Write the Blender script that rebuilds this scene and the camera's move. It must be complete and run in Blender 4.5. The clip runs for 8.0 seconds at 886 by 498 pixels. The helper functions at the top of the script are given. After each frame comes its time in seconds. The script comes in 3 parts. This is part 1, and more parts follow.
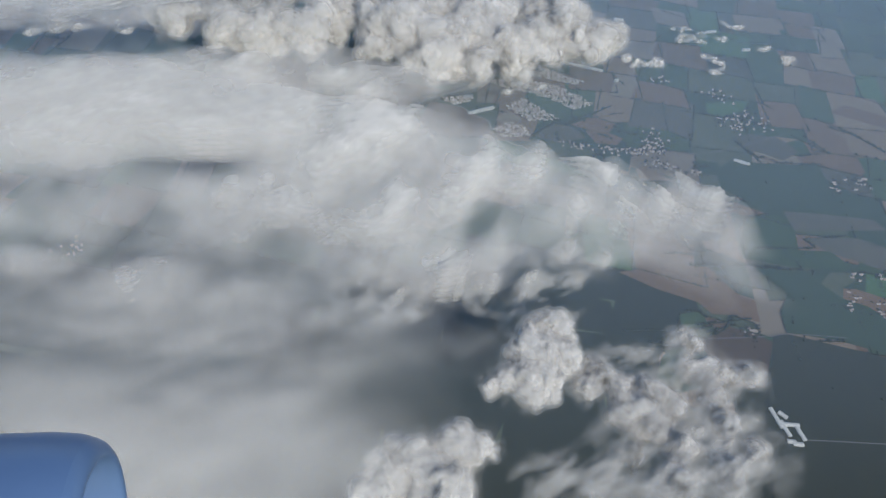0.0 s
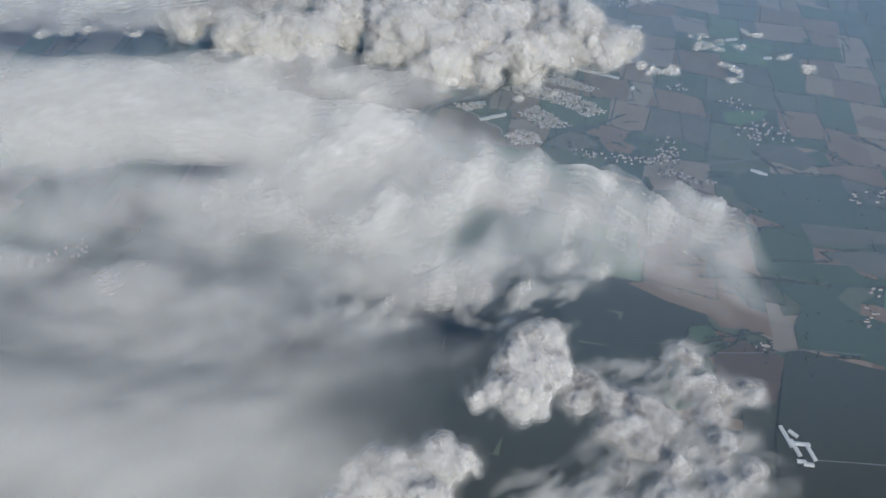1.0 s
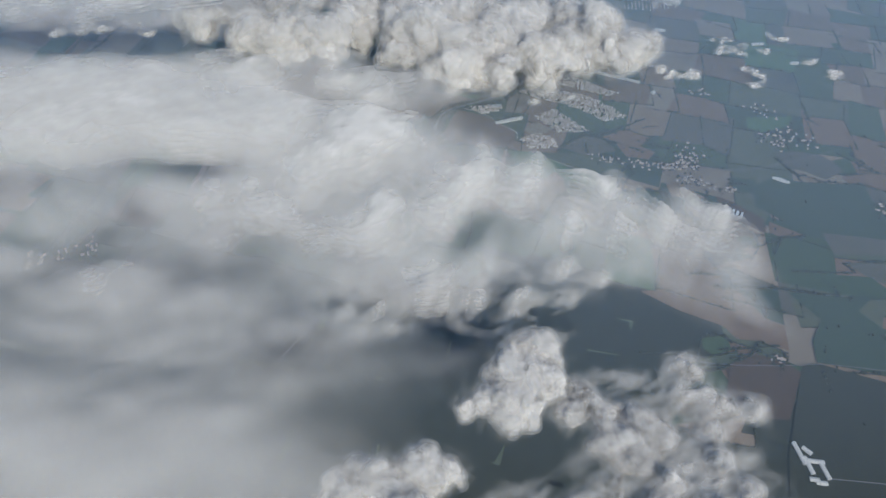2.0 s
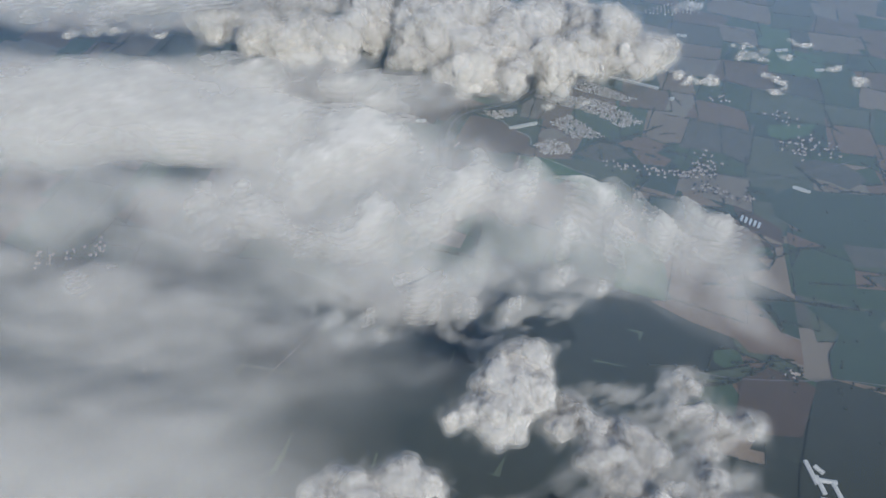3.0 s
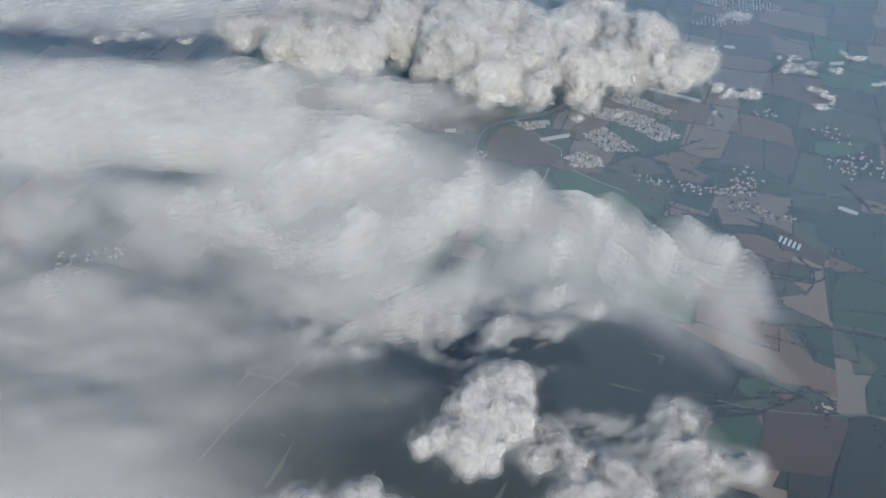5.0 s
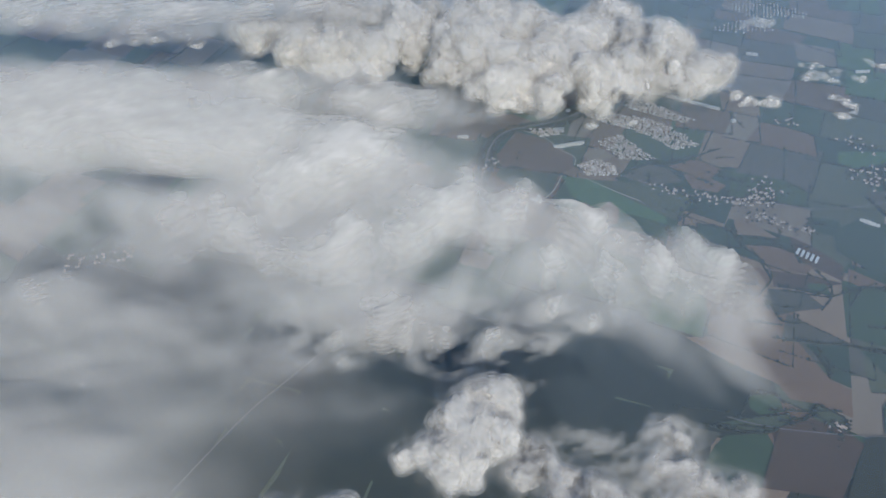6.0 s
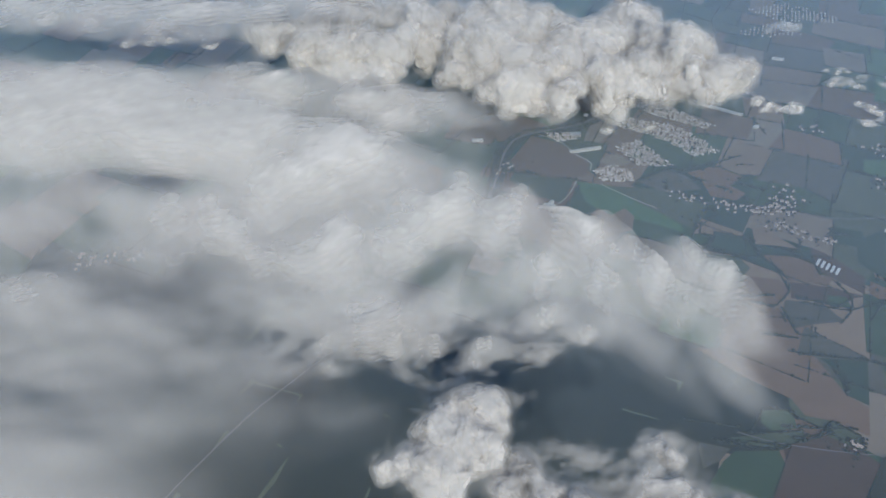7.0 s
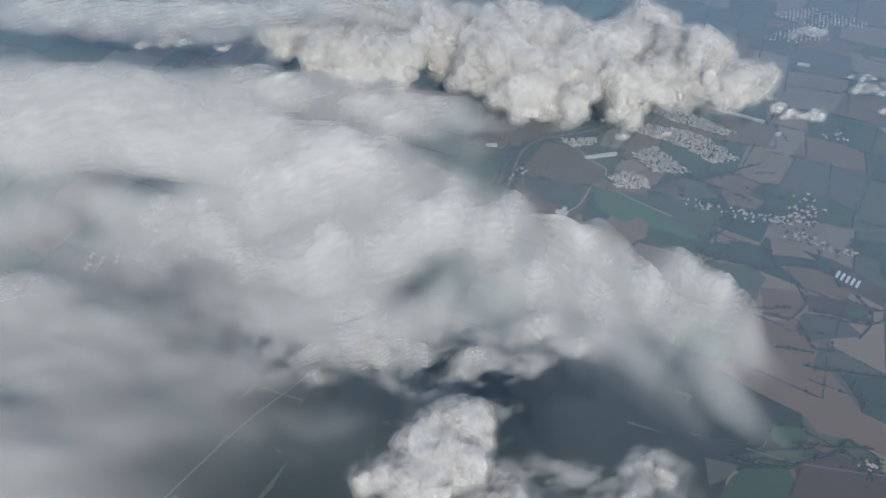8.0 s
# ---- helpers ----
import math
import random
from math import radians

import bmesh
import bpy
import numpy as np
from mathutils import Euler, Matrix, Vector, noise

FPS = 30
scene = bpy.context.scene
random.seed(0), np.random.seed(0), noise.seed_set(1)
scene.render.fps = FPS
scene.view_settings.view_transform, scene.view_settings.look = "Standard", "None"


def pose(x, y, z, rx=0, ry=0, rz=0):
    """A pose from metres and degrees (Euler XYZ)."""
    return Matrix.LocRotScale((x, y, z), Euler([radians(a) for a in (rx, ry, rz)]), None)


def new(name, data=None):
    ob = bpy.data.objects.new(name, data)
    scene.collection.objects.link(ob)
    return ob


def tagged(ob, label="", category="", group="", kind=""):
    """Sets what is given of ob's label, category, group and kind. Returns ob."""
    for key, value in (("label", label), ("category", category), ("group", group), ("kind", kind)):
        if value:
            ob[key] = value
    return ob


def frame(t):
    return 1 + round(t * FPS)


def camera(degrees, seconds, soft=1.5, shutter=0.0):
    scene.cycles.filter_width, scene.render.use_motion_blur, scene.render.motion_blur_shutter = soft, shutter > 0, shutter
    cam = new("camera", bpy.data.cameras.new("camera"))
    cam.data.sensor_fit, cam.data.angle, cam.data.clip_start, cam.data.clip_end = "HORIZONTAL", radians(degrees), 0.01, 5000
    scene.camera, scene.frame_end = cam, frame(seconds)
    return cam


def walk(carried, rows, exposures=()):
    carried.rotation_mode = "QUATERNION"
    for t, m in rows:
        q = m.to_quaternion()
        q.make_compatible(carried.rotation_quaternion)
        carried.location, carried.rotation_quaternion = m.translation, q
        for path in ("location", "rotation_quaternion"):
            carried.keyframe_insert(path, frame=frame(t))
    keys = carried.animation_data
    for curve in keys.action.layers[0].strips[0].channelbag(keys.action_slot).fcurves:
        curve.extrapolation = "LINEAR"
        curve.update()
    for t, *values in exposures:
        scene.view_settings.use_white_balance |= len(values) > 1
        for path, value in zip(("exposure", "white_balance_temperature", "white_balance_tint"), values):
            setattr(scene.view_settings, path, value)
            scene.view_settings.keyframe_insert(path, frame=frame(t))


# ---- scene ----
# Camera: a side window of an aircraft, about 900 m over farmland, turning gently to the left.
cam = camera(58.41, 8.0)
ROWS = [
    (0.0, 0.00, 0.00, 927.44, 45.101, -5.189, -6.839),
    (0.5, 18.66, 4.32, 923.19, 45.322, -4.870, -5.867),
    (1.0, 37.17, 9.00, 918.94, 45.443, -4.466, -4.819),
    (1.5, 55.53, 14.05, 914.69, 45.464, -4.015, -3.679),
    (3.0, 109.62, 31.38, 901.94, 45.785, -2.754, -0.444),
    (3.5, 127.30, 37.88, 897.69, 45.890, -2.274, 0.614),
    (4.0, 144.78, 44.73, 893.44, 45.989, -1.839, 1.775),
    (4.5, 162.06, 51.92, 889.19, 46.152, -1.371, 2.918),
    (6.0, 212.64, 75.59, 876.45, 46.780, -0.038, 6.047),
    (6.5, 229.05, 84.16, 872.20, 46.894, 0.381, 7.195),
    (7.0, 245.22, 93.05, 867.95, 47.000, 0.814, 8.330),
    (7.5, 261.14, 102.28, 863.70, 47.122, 1.264, 9.444),
    (8.0, 276.81, 111.83, 859.45, 47.285, 1.642, 10.557),
]
walk(cam, [(t, pose(x, y, z, rx, ry, rz)) for t, x, y, z, rx, ry, rz in ROWS], ((0.0, -0.08, 5960, 9), (8.0, -0.08, 5960, 9)))

# ---- light: winter sun behind and to the right of the camera, blue sky ----
SUN_EL, SUN_AZ = 35.0, 110.0      # elevation, and the plan direction in which its light travels (from +x)
world = bpy.data.worlds.new("sky")
scene.world = world
world.use_nodes = True
wn = world.node_tree
sky = wn.nodes.new("ShaderNodeTexSky")
sky.sky_type, sky.sun_disc = "NISHITA", False
sky.sun_elevation, sky.sun_rotation = radians(SUN_EL), radians(90 - (SUN_AZ + 180))
sky.altitude = 900
wn.links.new(sky.outputs[0], wn.nodes["Background"].inputs[0])
wn.nodes["Background"].inputs[1].default_value = 0.122
sun = new("sun", bpy.data.lights.new("sun", "SUN"))
sun.data.energy, sun.data.angle, sun.data.color = 2.4, radians(0.6), (1.0, 0.91, 0.77)
ray = Vector((math.cos(radians(SUN_AZ)) * math.cos(radians(SUN_EL)), math.sin(radians(SUN_AZ)) * math.cos(radians(SUN_EL)), -math.sin(radians(SUN_EL))))
sun.matrix_world = Matrix.Translation((0, -600, 1500)) @ ray.to_track_quat("-Z", "Y").to_matrix().to_4x4()
scene.cycles.transparent_max_bounces = 64
scene.cycles.max_bounces, scene.cycles.diffuse_bounces = 4, 3


# ---- noise ----
def hash2(i, j, seed):
    h = (i.astype(np.int64) * 374761393 + j.astype(np.int64) * 668265263 + seed * 974634777) & 0xFFFFFFFF
    h = ((h ^ (h >> 13)) * 1274126177) & 0xFFFFFFFF
    return ((h ^ (h >> 16)) & 0xFFFF) / 65535.0


def hash3(i, j, k, seed):
    return hash2(i + k * 57, j - k * 131, seed)


def smooth(a):
    return a * a * (3 - 2 * a)


def vnoise2(x, y, seed):
    """Value noise, -1 to 1."""
    i, j = np.floor(x), np.floor(y)
    u, v = smooth(x - i), smooth(y - j)
    i, j = i.astype(np.int64), j.astype(np.int64)
    a, b, c, d = hash2(i, j, seed), hash2(i + 1, j, seed), hash2(i, j + 1, seed), hash2(i + 1, j + 1, seed)
    return 2 * ((a * (1 - u) + b * u) * (1 - v) + (c * (1 - u) + d * u) * v) - 1


def vnoise3(x, y, z, seed):
    k = np.floor(z)
    w = smooth(z - k)
    k = k.astype(np.int64)
    i, j = np.floor(x), np.floor(y)
    u, v = smooth(x - i), smooth(y - j)
    i, j = i.astype(np.int64), j.astype(np.int64)
    out = 0
    for dk, wk in ((0, 1 - w), (1, w)):
        a, b, c, d = (hash3(i + p, j + q, k + dk, seed) for p, q in ((0, 0), (1, 0), (0, 1), (1, 1)))
        out = out + wk * ((a * (1 - u) + b * u) * (1 - v) + (c * (1 - u) + d * u) * v)
    return 2 * out - 1


def fbm2(x, y, octaves, seed, gain=0.5):
    out, amp = 0, 1.0
    for o in range(octaves):
        out = out + amp * vnoise2(x, y, seed + o)
        x, y, amp = x * 1.93 + y * 0.5 + 17.3, y * 1.93 - x * 0.5 + 5.1, amp * gain
    return out


def fbm3(x, y, z, octaves, seed, gain=0.5):
    out, amp = 0, 1.0
    for o in range(octaves):
        out = out + amp * vnoise3(x, y, z, seed + o)
        x, y, z, amp = x * 1.97 + 3.1, y * 1.97 + 7.7, z * 1.97 + 1.3, amp * gain
    return out


# ---- materials ----
def material(name):
    m = bpy.data.materials.new(name)
    m.use_nodes = True
    t = m.node_tree
    t.nodes.clear()
    out = t.nodes.new("ShaderNodeOutputMaterial")
    return m, t, out


def node(t, kind, links=(), **values):
    """A shader node: values set attributes or inputs (by name, spaces as _), links are (input, socket)."""
    n = t.nodes.new("ShaderNode" + kind)
    for key, value in values.items():
        if key in n.inputs:
            n.inputs[key].default_value = value
        elif key.replace("_", " ") in n.inputs:
            n.inputs[key.replace("_", " ")].default_value = value
        else:
            setattr(n, key, value)
    for key, socket in links:
        t.links.new(socket, n.inputs[key])
    return n


def math_node(t, op, a, b=0.0, clamp=False):
    n = t.nodes.new("ShaderNodeMath")
    n.operation, n.use_clamp = op, clamp
    n.inputs[2].default_value = 1.0
    for i, v in enumerate((a, b)):
        if isinstance(v, (int, float)):
            n.inputs[i].default_value = v
        else:
            t.links.new(v, n.inputs[i])
    return n.outputs[0]


def ramp(t, fac, stops):
    n = t.nodes.new("ShaderNodeValToRGB")
    t.links.new(fac, n.inputs[0])
    e = n.color_ramp.elements
    while len(e) < len(stops):
        e.new(0.5)
    for el, (p, c) in zip(e, stops):
        el.position, el.color = p, (*c, 1)
    return n.outputs[0]


def cloud_material(name, through_share, colour=(0.97, 0.95, 0.91), sun_lean=0.3):
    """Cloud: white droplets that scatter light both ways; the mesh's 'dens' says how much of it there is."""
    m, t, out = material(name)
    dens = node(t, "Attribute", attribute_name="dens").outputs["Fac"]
    # normals lean sunward, so limbs stay bright as if droplets scattered light evenly
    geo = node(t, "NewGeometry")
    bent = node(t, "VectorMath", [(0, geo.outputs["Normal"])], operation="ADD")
    bent.inputs[1].default_value = tuple(-sun_lean * v for v in ray)
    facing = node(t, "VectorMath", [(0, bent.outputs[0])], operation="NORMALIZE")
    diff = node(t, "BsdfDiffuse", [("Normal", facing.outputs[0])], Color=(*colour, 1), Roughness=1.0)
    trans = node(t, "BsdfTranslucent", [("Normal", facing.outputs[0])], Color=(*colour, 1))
    body = node(t, "MixShader", [(1, diff.outputs[0]), (2, trans.outputs[0])], Fac=through_share)
    clear = node(t, "BsdfTransparent")
    mix = node(t, "MixShader", [(0, dens), (1, clear.outputs[0]), (2, body.outputs[0])])
    t.links.new(mix.outputs[0], out.inputs[0])
    return m


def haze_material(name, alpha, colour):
    """Haze stand-in: tinted scatter mixed into clear air; the mesh's 'dens' sets its share."""
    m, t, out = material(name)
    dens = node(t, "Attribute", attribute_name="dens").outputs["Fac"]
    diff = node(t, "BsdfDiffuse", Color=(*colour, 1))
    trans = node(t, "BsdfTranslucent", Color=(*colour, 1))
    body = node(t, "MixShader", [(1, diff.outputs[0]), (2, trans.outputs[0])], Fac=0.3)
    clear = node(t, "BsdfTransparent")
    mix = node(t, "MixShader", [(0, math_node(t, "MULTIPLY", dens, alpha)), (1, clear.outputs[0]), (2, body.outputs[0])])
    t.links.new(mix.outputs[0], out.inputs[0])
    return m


M_STRATUS = cloud_material("stratus", 0.33, sun_lean=0.9)
M_CUMULUS = cloud_material("cumulus", 0.33, sun_lean=0.8)
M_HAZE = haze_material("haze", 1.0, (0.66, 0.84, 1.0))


def field_material(name, colour, other, stripe, turn):
    """Crop or soil: two tones in broad mottles, drill lines, small grain."""
    m, t, out = material(name)
    pos = node(t, "NewGeometry").outputs["Position"]
    rnd = node(t, "ObjectInfo").outputs["Random"]
    n1 = node(t, "TexNoise", [("Vector", pos)], Scale=0.02, Detail=5.0, Roughness=0.6, Distortion=0.8)
    n2 = node(t, "TexNoise", [("Vector", pos)], Scale=0.35, Detail=4.0, Roughness=0.6)
    mapped = node(t, "Mapping", [("Vector", pos)], Rotation=(0, 0, radians(turn)))
    wave = node(t, "TexWave", [("Vector", mapped.outputs[0])], Scale=0.06, Distortion=0.4, Detail=1.0)
    f = math_node(t, "ADD", math_node(t, "MULTIPLY", n1.outputs[0], 0.9), math_node(t, "MULTIPLY", n2.outputs[0], 0.35))
    f = math_node(t, "ADD", f, math_node(t, "MULTIPLY", wave.outputs["Fac"], stripe))
    f = math_node(t, "ADD", f, math_node(t, "MULTIPLY", math_node(t, "SUBTRACT", rnd, 0.75), 0.5), True)
    col = ramp(t, f, [(0.2, colour), (0.9, other)])
    bump = node(t, "Bump", [("Height", n2.outputs[0])], Strength=0.6, Distance=0.5)
    bs = node(t, "BsdfPrincipled", [("Base Color", col), ("Normal", bump.outputs[0])], Roughness=0.95)
    t.links.new(bs.outputs[0], out.inputs[0])
    return m


def plain_material(name, colour, other, scale, rough=0.85, per_island=0.0):
    m, t, out = material(name)
    pos = node(t, "NewGeometry")
    n1 = node(t, "TexNoise", [("Vector", pos.outputs["Position"])], Scale=scale, Detail=5.0, Roughness=0.65)
    f = math_node(t, "ADD", n1.outputs[0], math_node(t, "MULTIPLY", math_node(t, "SUBTRACT", pos.outputs["Random Per Island"], 0.5), per_island), True)
    bs = node(t, "BsdfPrincipled", [("Base Color", ramp(t, f, [(0.25, colour), (0.75, other)]))], Roughness=rough)
    t.links.new(bs.outputs[0], out.inputs[0])
    return m


FIELD = {
    "green": field_material("winter_wheat", (0.045, 0.080, 0.038), (0.070, 0.112, 0.052), 0.10, 20),
    "dark": field_material("beet", (0.035, 0.062, 0.038), (0.052, 0.085, 0.050), 0.08, 60),
    "lush": field_material("young_grass", (0.070, 0.145, 0.058), (0.100, 0.185, 0.080), 0.08, 35),
    "meadow": field_material("meadow", (0.078, 0.099, 0.056), (0.120, 0.132, 0.078), 0.05, 80),
    # rough grass darkened further: cloud shade is put into this colour
    "grass_and_shade": field_material("rough_grass_and_shade", (0.022, 0.030, 0.018), (0.038, 0.042, 0.025), 0.05, 10),
    "brown": field_material("ploughed_soil", (0.170, 0.108, 0.066), (0.235, 0.152, 0.096), 0.12, 15),
    "russet": field_material("red_soil", (0.085, 0.053, 0.034), (0.122, 0.079, 0.053), 0.12, 70),
    "tan": field_material("stubble", (0.24, 0.170, 0.110), (0.32, 0.235, 0.160), 0.12, 40),
    "sand": field_material("dry_soil", (0.25, 0.20, 0.145), (0.33, 0.265, 0.195), 0.10, 25),
    "grey": field_material("fallow", (0.091, 0.091, 0.067), (0.136, 0.126, 0.092), 0.08, 50),
}
FIELD_LABEL = {
    "green": "green field of young winter wheat", "dark": "dark green field of root crops", "lush": "bright green grass field", "meadow": "dull green pasture with worn patches",
    "grass_and_shade": "dark rough grassland with faint tracks, cloud shade put into its colour", "brown": "brown ploughed field of bare soil", "russet": "reddish brown ploughed field of bare soil", "tan": "pale tan stubble field",
    "sand": "sandy pale field of dry soil", "grey": "grey-green fallow field",
}
M_HEDGE = plain_material("hedge_leaf", (0.022, 0.030, 0.018), (0.050, 0.055, 0.030), 0.5, 0.95, 0.5)
M_TREE = plain_material("bare_tree", (0.028, 0.032, 0.022), (0.065, 0.060, 0.040), 0.4, 0.95, 0.6)
M_WALL = plain_material("house_wall", (0.58, 0.50, 0.42), (0.84, 0.79, 0.72), 0.15, 0.9, 0.7)
M_ROOF = plain_material("house_roof", (0.44, 0.35, 0.29), (0.76, 0.68, 0.61), 0.2, 0.85, 0.9)
M_SHED = plain_material("shed_sheet", (0.62, 0.60, 0.54), (0.80, 0.78, 0.72), 0.3, 0.6)
M_ROAD = plain_material("road_surface", (0.16, 0.15, 0.14), (0.26, 0.24, 0.22), 0.3, 0.9)
M_TRACK = plain_material("chalk_track", (0.45, 0.40, 0.32), (0.60, 0.55, 0.46), 0.3, 0.95)
M_GLASS = plain_material("greenhouse_sheet", (0.70, 0.72, 0.72), (0.85, 0.86, 0.85), 0.3, 0.35)


# ---- mesh helpers ----
def mesh_from(name, verts, faces, mat, dens=None, smooth_faces=True):
    me = bpy.data.meshes.new(name)
    me.from_pydata(verts, [], faces)
    if dens is not None:
        at = me.attributes.new("dens", "FLOAT", "POINT")
        at.data.foreach_set("value", np.asarray(dens, np.float32))
    me.polygons.foreach_set("use_smooth", [smooth_faces] * len(me.polygons))
    me.materials.append(mat)
    me.update()
    return me


def tri_mesh(name, verts, tris, mat, dens=None):
    """A mesh of triangles from arrays."""
    me = bpy.data.meshes.new(name)
    me.vertices.add(len(verts))
    me.vertices.foreach_set("co", np.asarray(verts, np.float32).ravel())
    me.loops.add(tris.size)
    me.loops.foreach_set("vertex_index", np.asarray(tris, np.int32).ravel())
    me.polygons.add(len(tris))
    me.polygons.foreach_set("loop_start", np.arange(0, tris.size, 3, dtype=np.int32))
    if dens is not None:
        me.attributes.new("dens", "FLOAT", "POINT").data.foreach_set("value", np.asarray(dens, np.float32))
    me.polygons.foreach_set("use_smooth", [True] * len(tris))
    me.materials.append(mat)
    me.update(calc_edges=True)
    me.validate()
    return me


def sheet(name, x0, x1, y0, y1, z, mat):
    return new(name, mesh_from(name, [(x0, y0, z), (x1, y0, z), (x1, y1, z), (x0, y1, z)], [(0, 1, 2, 3)], mat))


def part(name, me, parent, label=""):
    ob = new(name, me)
    ob.parent = parent
    return tagged(ob, label)


ICO = bmesh.new()
bmesh.ops.create_icosphere(ICO, subdivisions=1, radius=1.0)
ICO_V = np.array([v.co[:] for v in ICO.verts])
ICO_F = np.array([[v.index for v in f.verts] for f in ICO.faces])
ICO.free()


def clumps(name, places, mat, seed):
    """Many small uneven clumps of leaves and twigs at (x, y, z, radius) as one mesh."""
    rs = np.random.RandomState(seed)
    places = np.asarray(places, float)
    n = len(places)
    shape = ICO_V[None] * (1 + 0.35 * (rs.rand(n, len(ICO_V), 1) - 0.5)) * (0.8 + 0.4 * rs.rand(n, 1, 3)) * places[:, None, 3:4]
    verts = (shape + places[:, None, :3]).reshape(-1, 3)
    tris = (ICO_F[None] + (np.arange(n) * len(ICO_V))[:, None, None]).reshape(-1, 3)
    return tri_mesh(name, verts, tris, mat)


def along(points, step):
    """Places every step metres along a line, with its direction."""
    for (x0, y0), (x1, y1) in zip(points, points[1:]):
        d = math.hypot(x1 - x0, y1 - y0)
        for k in range(max(1, int(d / step))):
            f = (k + 0.5) * step / max(d, step)
            yield x0 + (x1 - x0) * f, y0 + (y1 - y0) * f, math.atan2(y1 - y0, x1 - x0)


# ---- ground, fields and hedges ----
ground = tagged(sheet("ground", -7000, 7000, -7000, 7000, -0.5, FIELD["meadow"]), "flat farmland of worn green pasture", "ground", kind="structure")
field_count = [0]


def field(kind, *corners, low=False):
    field_count[0] += 1
    z = -0.3 + 0.015 * (field_count[0] % 31) if low else 0.24 + 0.02 * (field_count[0] % 100)
    ob = new("field", mesh_from("field", [(x, y, z) for x, y in corners], [tuple(range(len(corners)))], FIELD[kind]))
    return tagged(ob, FIELD_LABEL[kind], "field", kind="structure")


rnd = random.Random(11)
hedge_places = []


def patchwork(x0, x1, y0, y1, depth):
    """Splits the farmland into fields, with hedges on many borders; its lines run aslant."""
    w, h = x1 - x0, y1 - y0
    if depth == 0 or max(w, h) < rnd.uniform(60, 150):
        c, s = math.cos(radians(-17)), math.sin(radians(-17))
        j = [(x + rnd.uniform(-9, 20) * a, y + rnd.uniform(-9, 20) * b) for x, y, a, b in ((x0, y0, -1, -1), (x1, y0, 1, -1), (x1, y1, 1, 1), (x0, y1, -1, 1))]
        q = [(x * c - y * s, x * s + y * c) for x, y in j]
        mx, my = sum(p[0] for p in q) / 4, sum(p[1] for p in q) / 4
        # the near land is given darkened grass to imitate cloud shade
        out_of_shade = (mx > 540 and my > 620) or my > 900
        field("grass_and_shade" if not out_of_shade else rnd.choice(("green", "green", "dark", "meadow", "meadow", "brown", "tan", "tan", "grey", "lush", "green", "brown", "sand")), *q, low=True)
        for a, b in ((0, 1), (1, 2)):
            if rnd.random() < (0.75 if out_of_shade else 0.0):
                for x, y, _ in along((q[a], q[b]), 2.6):
                    if rnd.random() < 0.88:
                        r = rnd.uniform(0.9, 1.8)
                        hedge_places.append((x + rnd.uniform(-0.6, 0.6), y + rnd.uniform(-0.6, 0.6), r * 0.5, r))
                        if rnd.random() < 0.05:
                            hedge_places.append((x, y, 2.4, rnd.uniform(1.8, 2.8)))
        return
    if w > h:
        m = x0 + w * rnd.uniform(0.35, 0.65)
        patchwork(x0, m, y0, y1, depth - 1), patchwork(m, x1, y0, y1, depth - 1)
    else:
        m = y0 + h * rnd.uniform(0.35, 0.65)
        patchwork(x0, x1, y0, m, depth - 1), patchwork(x0, x1, m, y1, depth - 1)


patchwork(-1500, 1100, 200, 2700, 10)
tagged(new("hedgerows", clumps("hedgerows", hedge_places, M_HEDGE, 4)), "dark bare winter hedgerows between the fields", "hedgerow", kind="stuff")

field("lush", (816, 1342), (921, 1351), (892, 1314), (833, 1292), (807, 1306))
field("brown", (1093, 1308), (1195, 1251), (1220, 1294), (1141, 1338))
field("tan", (1062, 1247), (1092, 1220), (1077, 1223))
field("grey", (831, 1220), (876, 1233), (940, 1217), (954, 1171), (908, 1145), (875, 1168), (849, 1177))
field("tan", (925, 1223), (974, 1213), (942, 1203))
field("brown", (942, 1155), (1013, 1167), (1060, 1138), (1010, 1126), (946, 1136))
field("tan", (858, 1168), (899, 1145), (871, 1139))
field("dark", (753, 1116), (809, 1152), (853, 1136), (977, 1129), (972, 1084), (1025, 1025), (1015, 975), (837, 989), (808, 995), (779, 1029), (745, 1063))
field("brown", (753, 1024), (806, 990), (757, 986), (746, 996))
field("grey", (841, 997), (908, 988), (1012, 969), (1021, 940), (840, 944))
field("grey", (852, 924), (951, 922), (996, 896), (963, 837), (921, 865), (880, 885))
field("green", (799, 897), (883, 890), (902, 857), (895, 843), (813, 851), (798, 878))
field("dark", (727, 854), (794, 847), (854, 840), (835, 815), (859, 780), (907, 737), (867, 665), (798, 695), (720, 714), (729, 756), (760, 796))
field("meadow", (858, 840), (893, 839), (901, 821), (865, 805), (852, 780), (828, 815))
field("brown", (852, 780), (887, 762), (907, 737), (930, 777), (887, 800), (864, 803))
field("russet", (587, 712), (633, 729), (671, 712), (689, 696), (641, 614), (547, 619))
field("grass_and_shade", (694, 707), (719, 712), (863, 658), (980, 620), (860, 330), (540, 330), (620, 560))
field("brown", (106, 1363), (152, 1407), (214, 1398), (252, 1379), (209, 1349), (163, 1315), (114, 1343))
field("green", (234, 1461), (254, 1477), (313, 1434), (295, 1410))
field("brown", (250, 1499), (324, 1505), (353, 1474), (317, 1434), (255, 1473))
field("brown", (187, 1262), (219, 1343), (273, 1323), (328, 1276), (325, 1236), (293, 1214), (195, 1227))
field("meadow", (195, 1224), (301, 1216), (284, 1150), (226, 1167), (189, 1202))
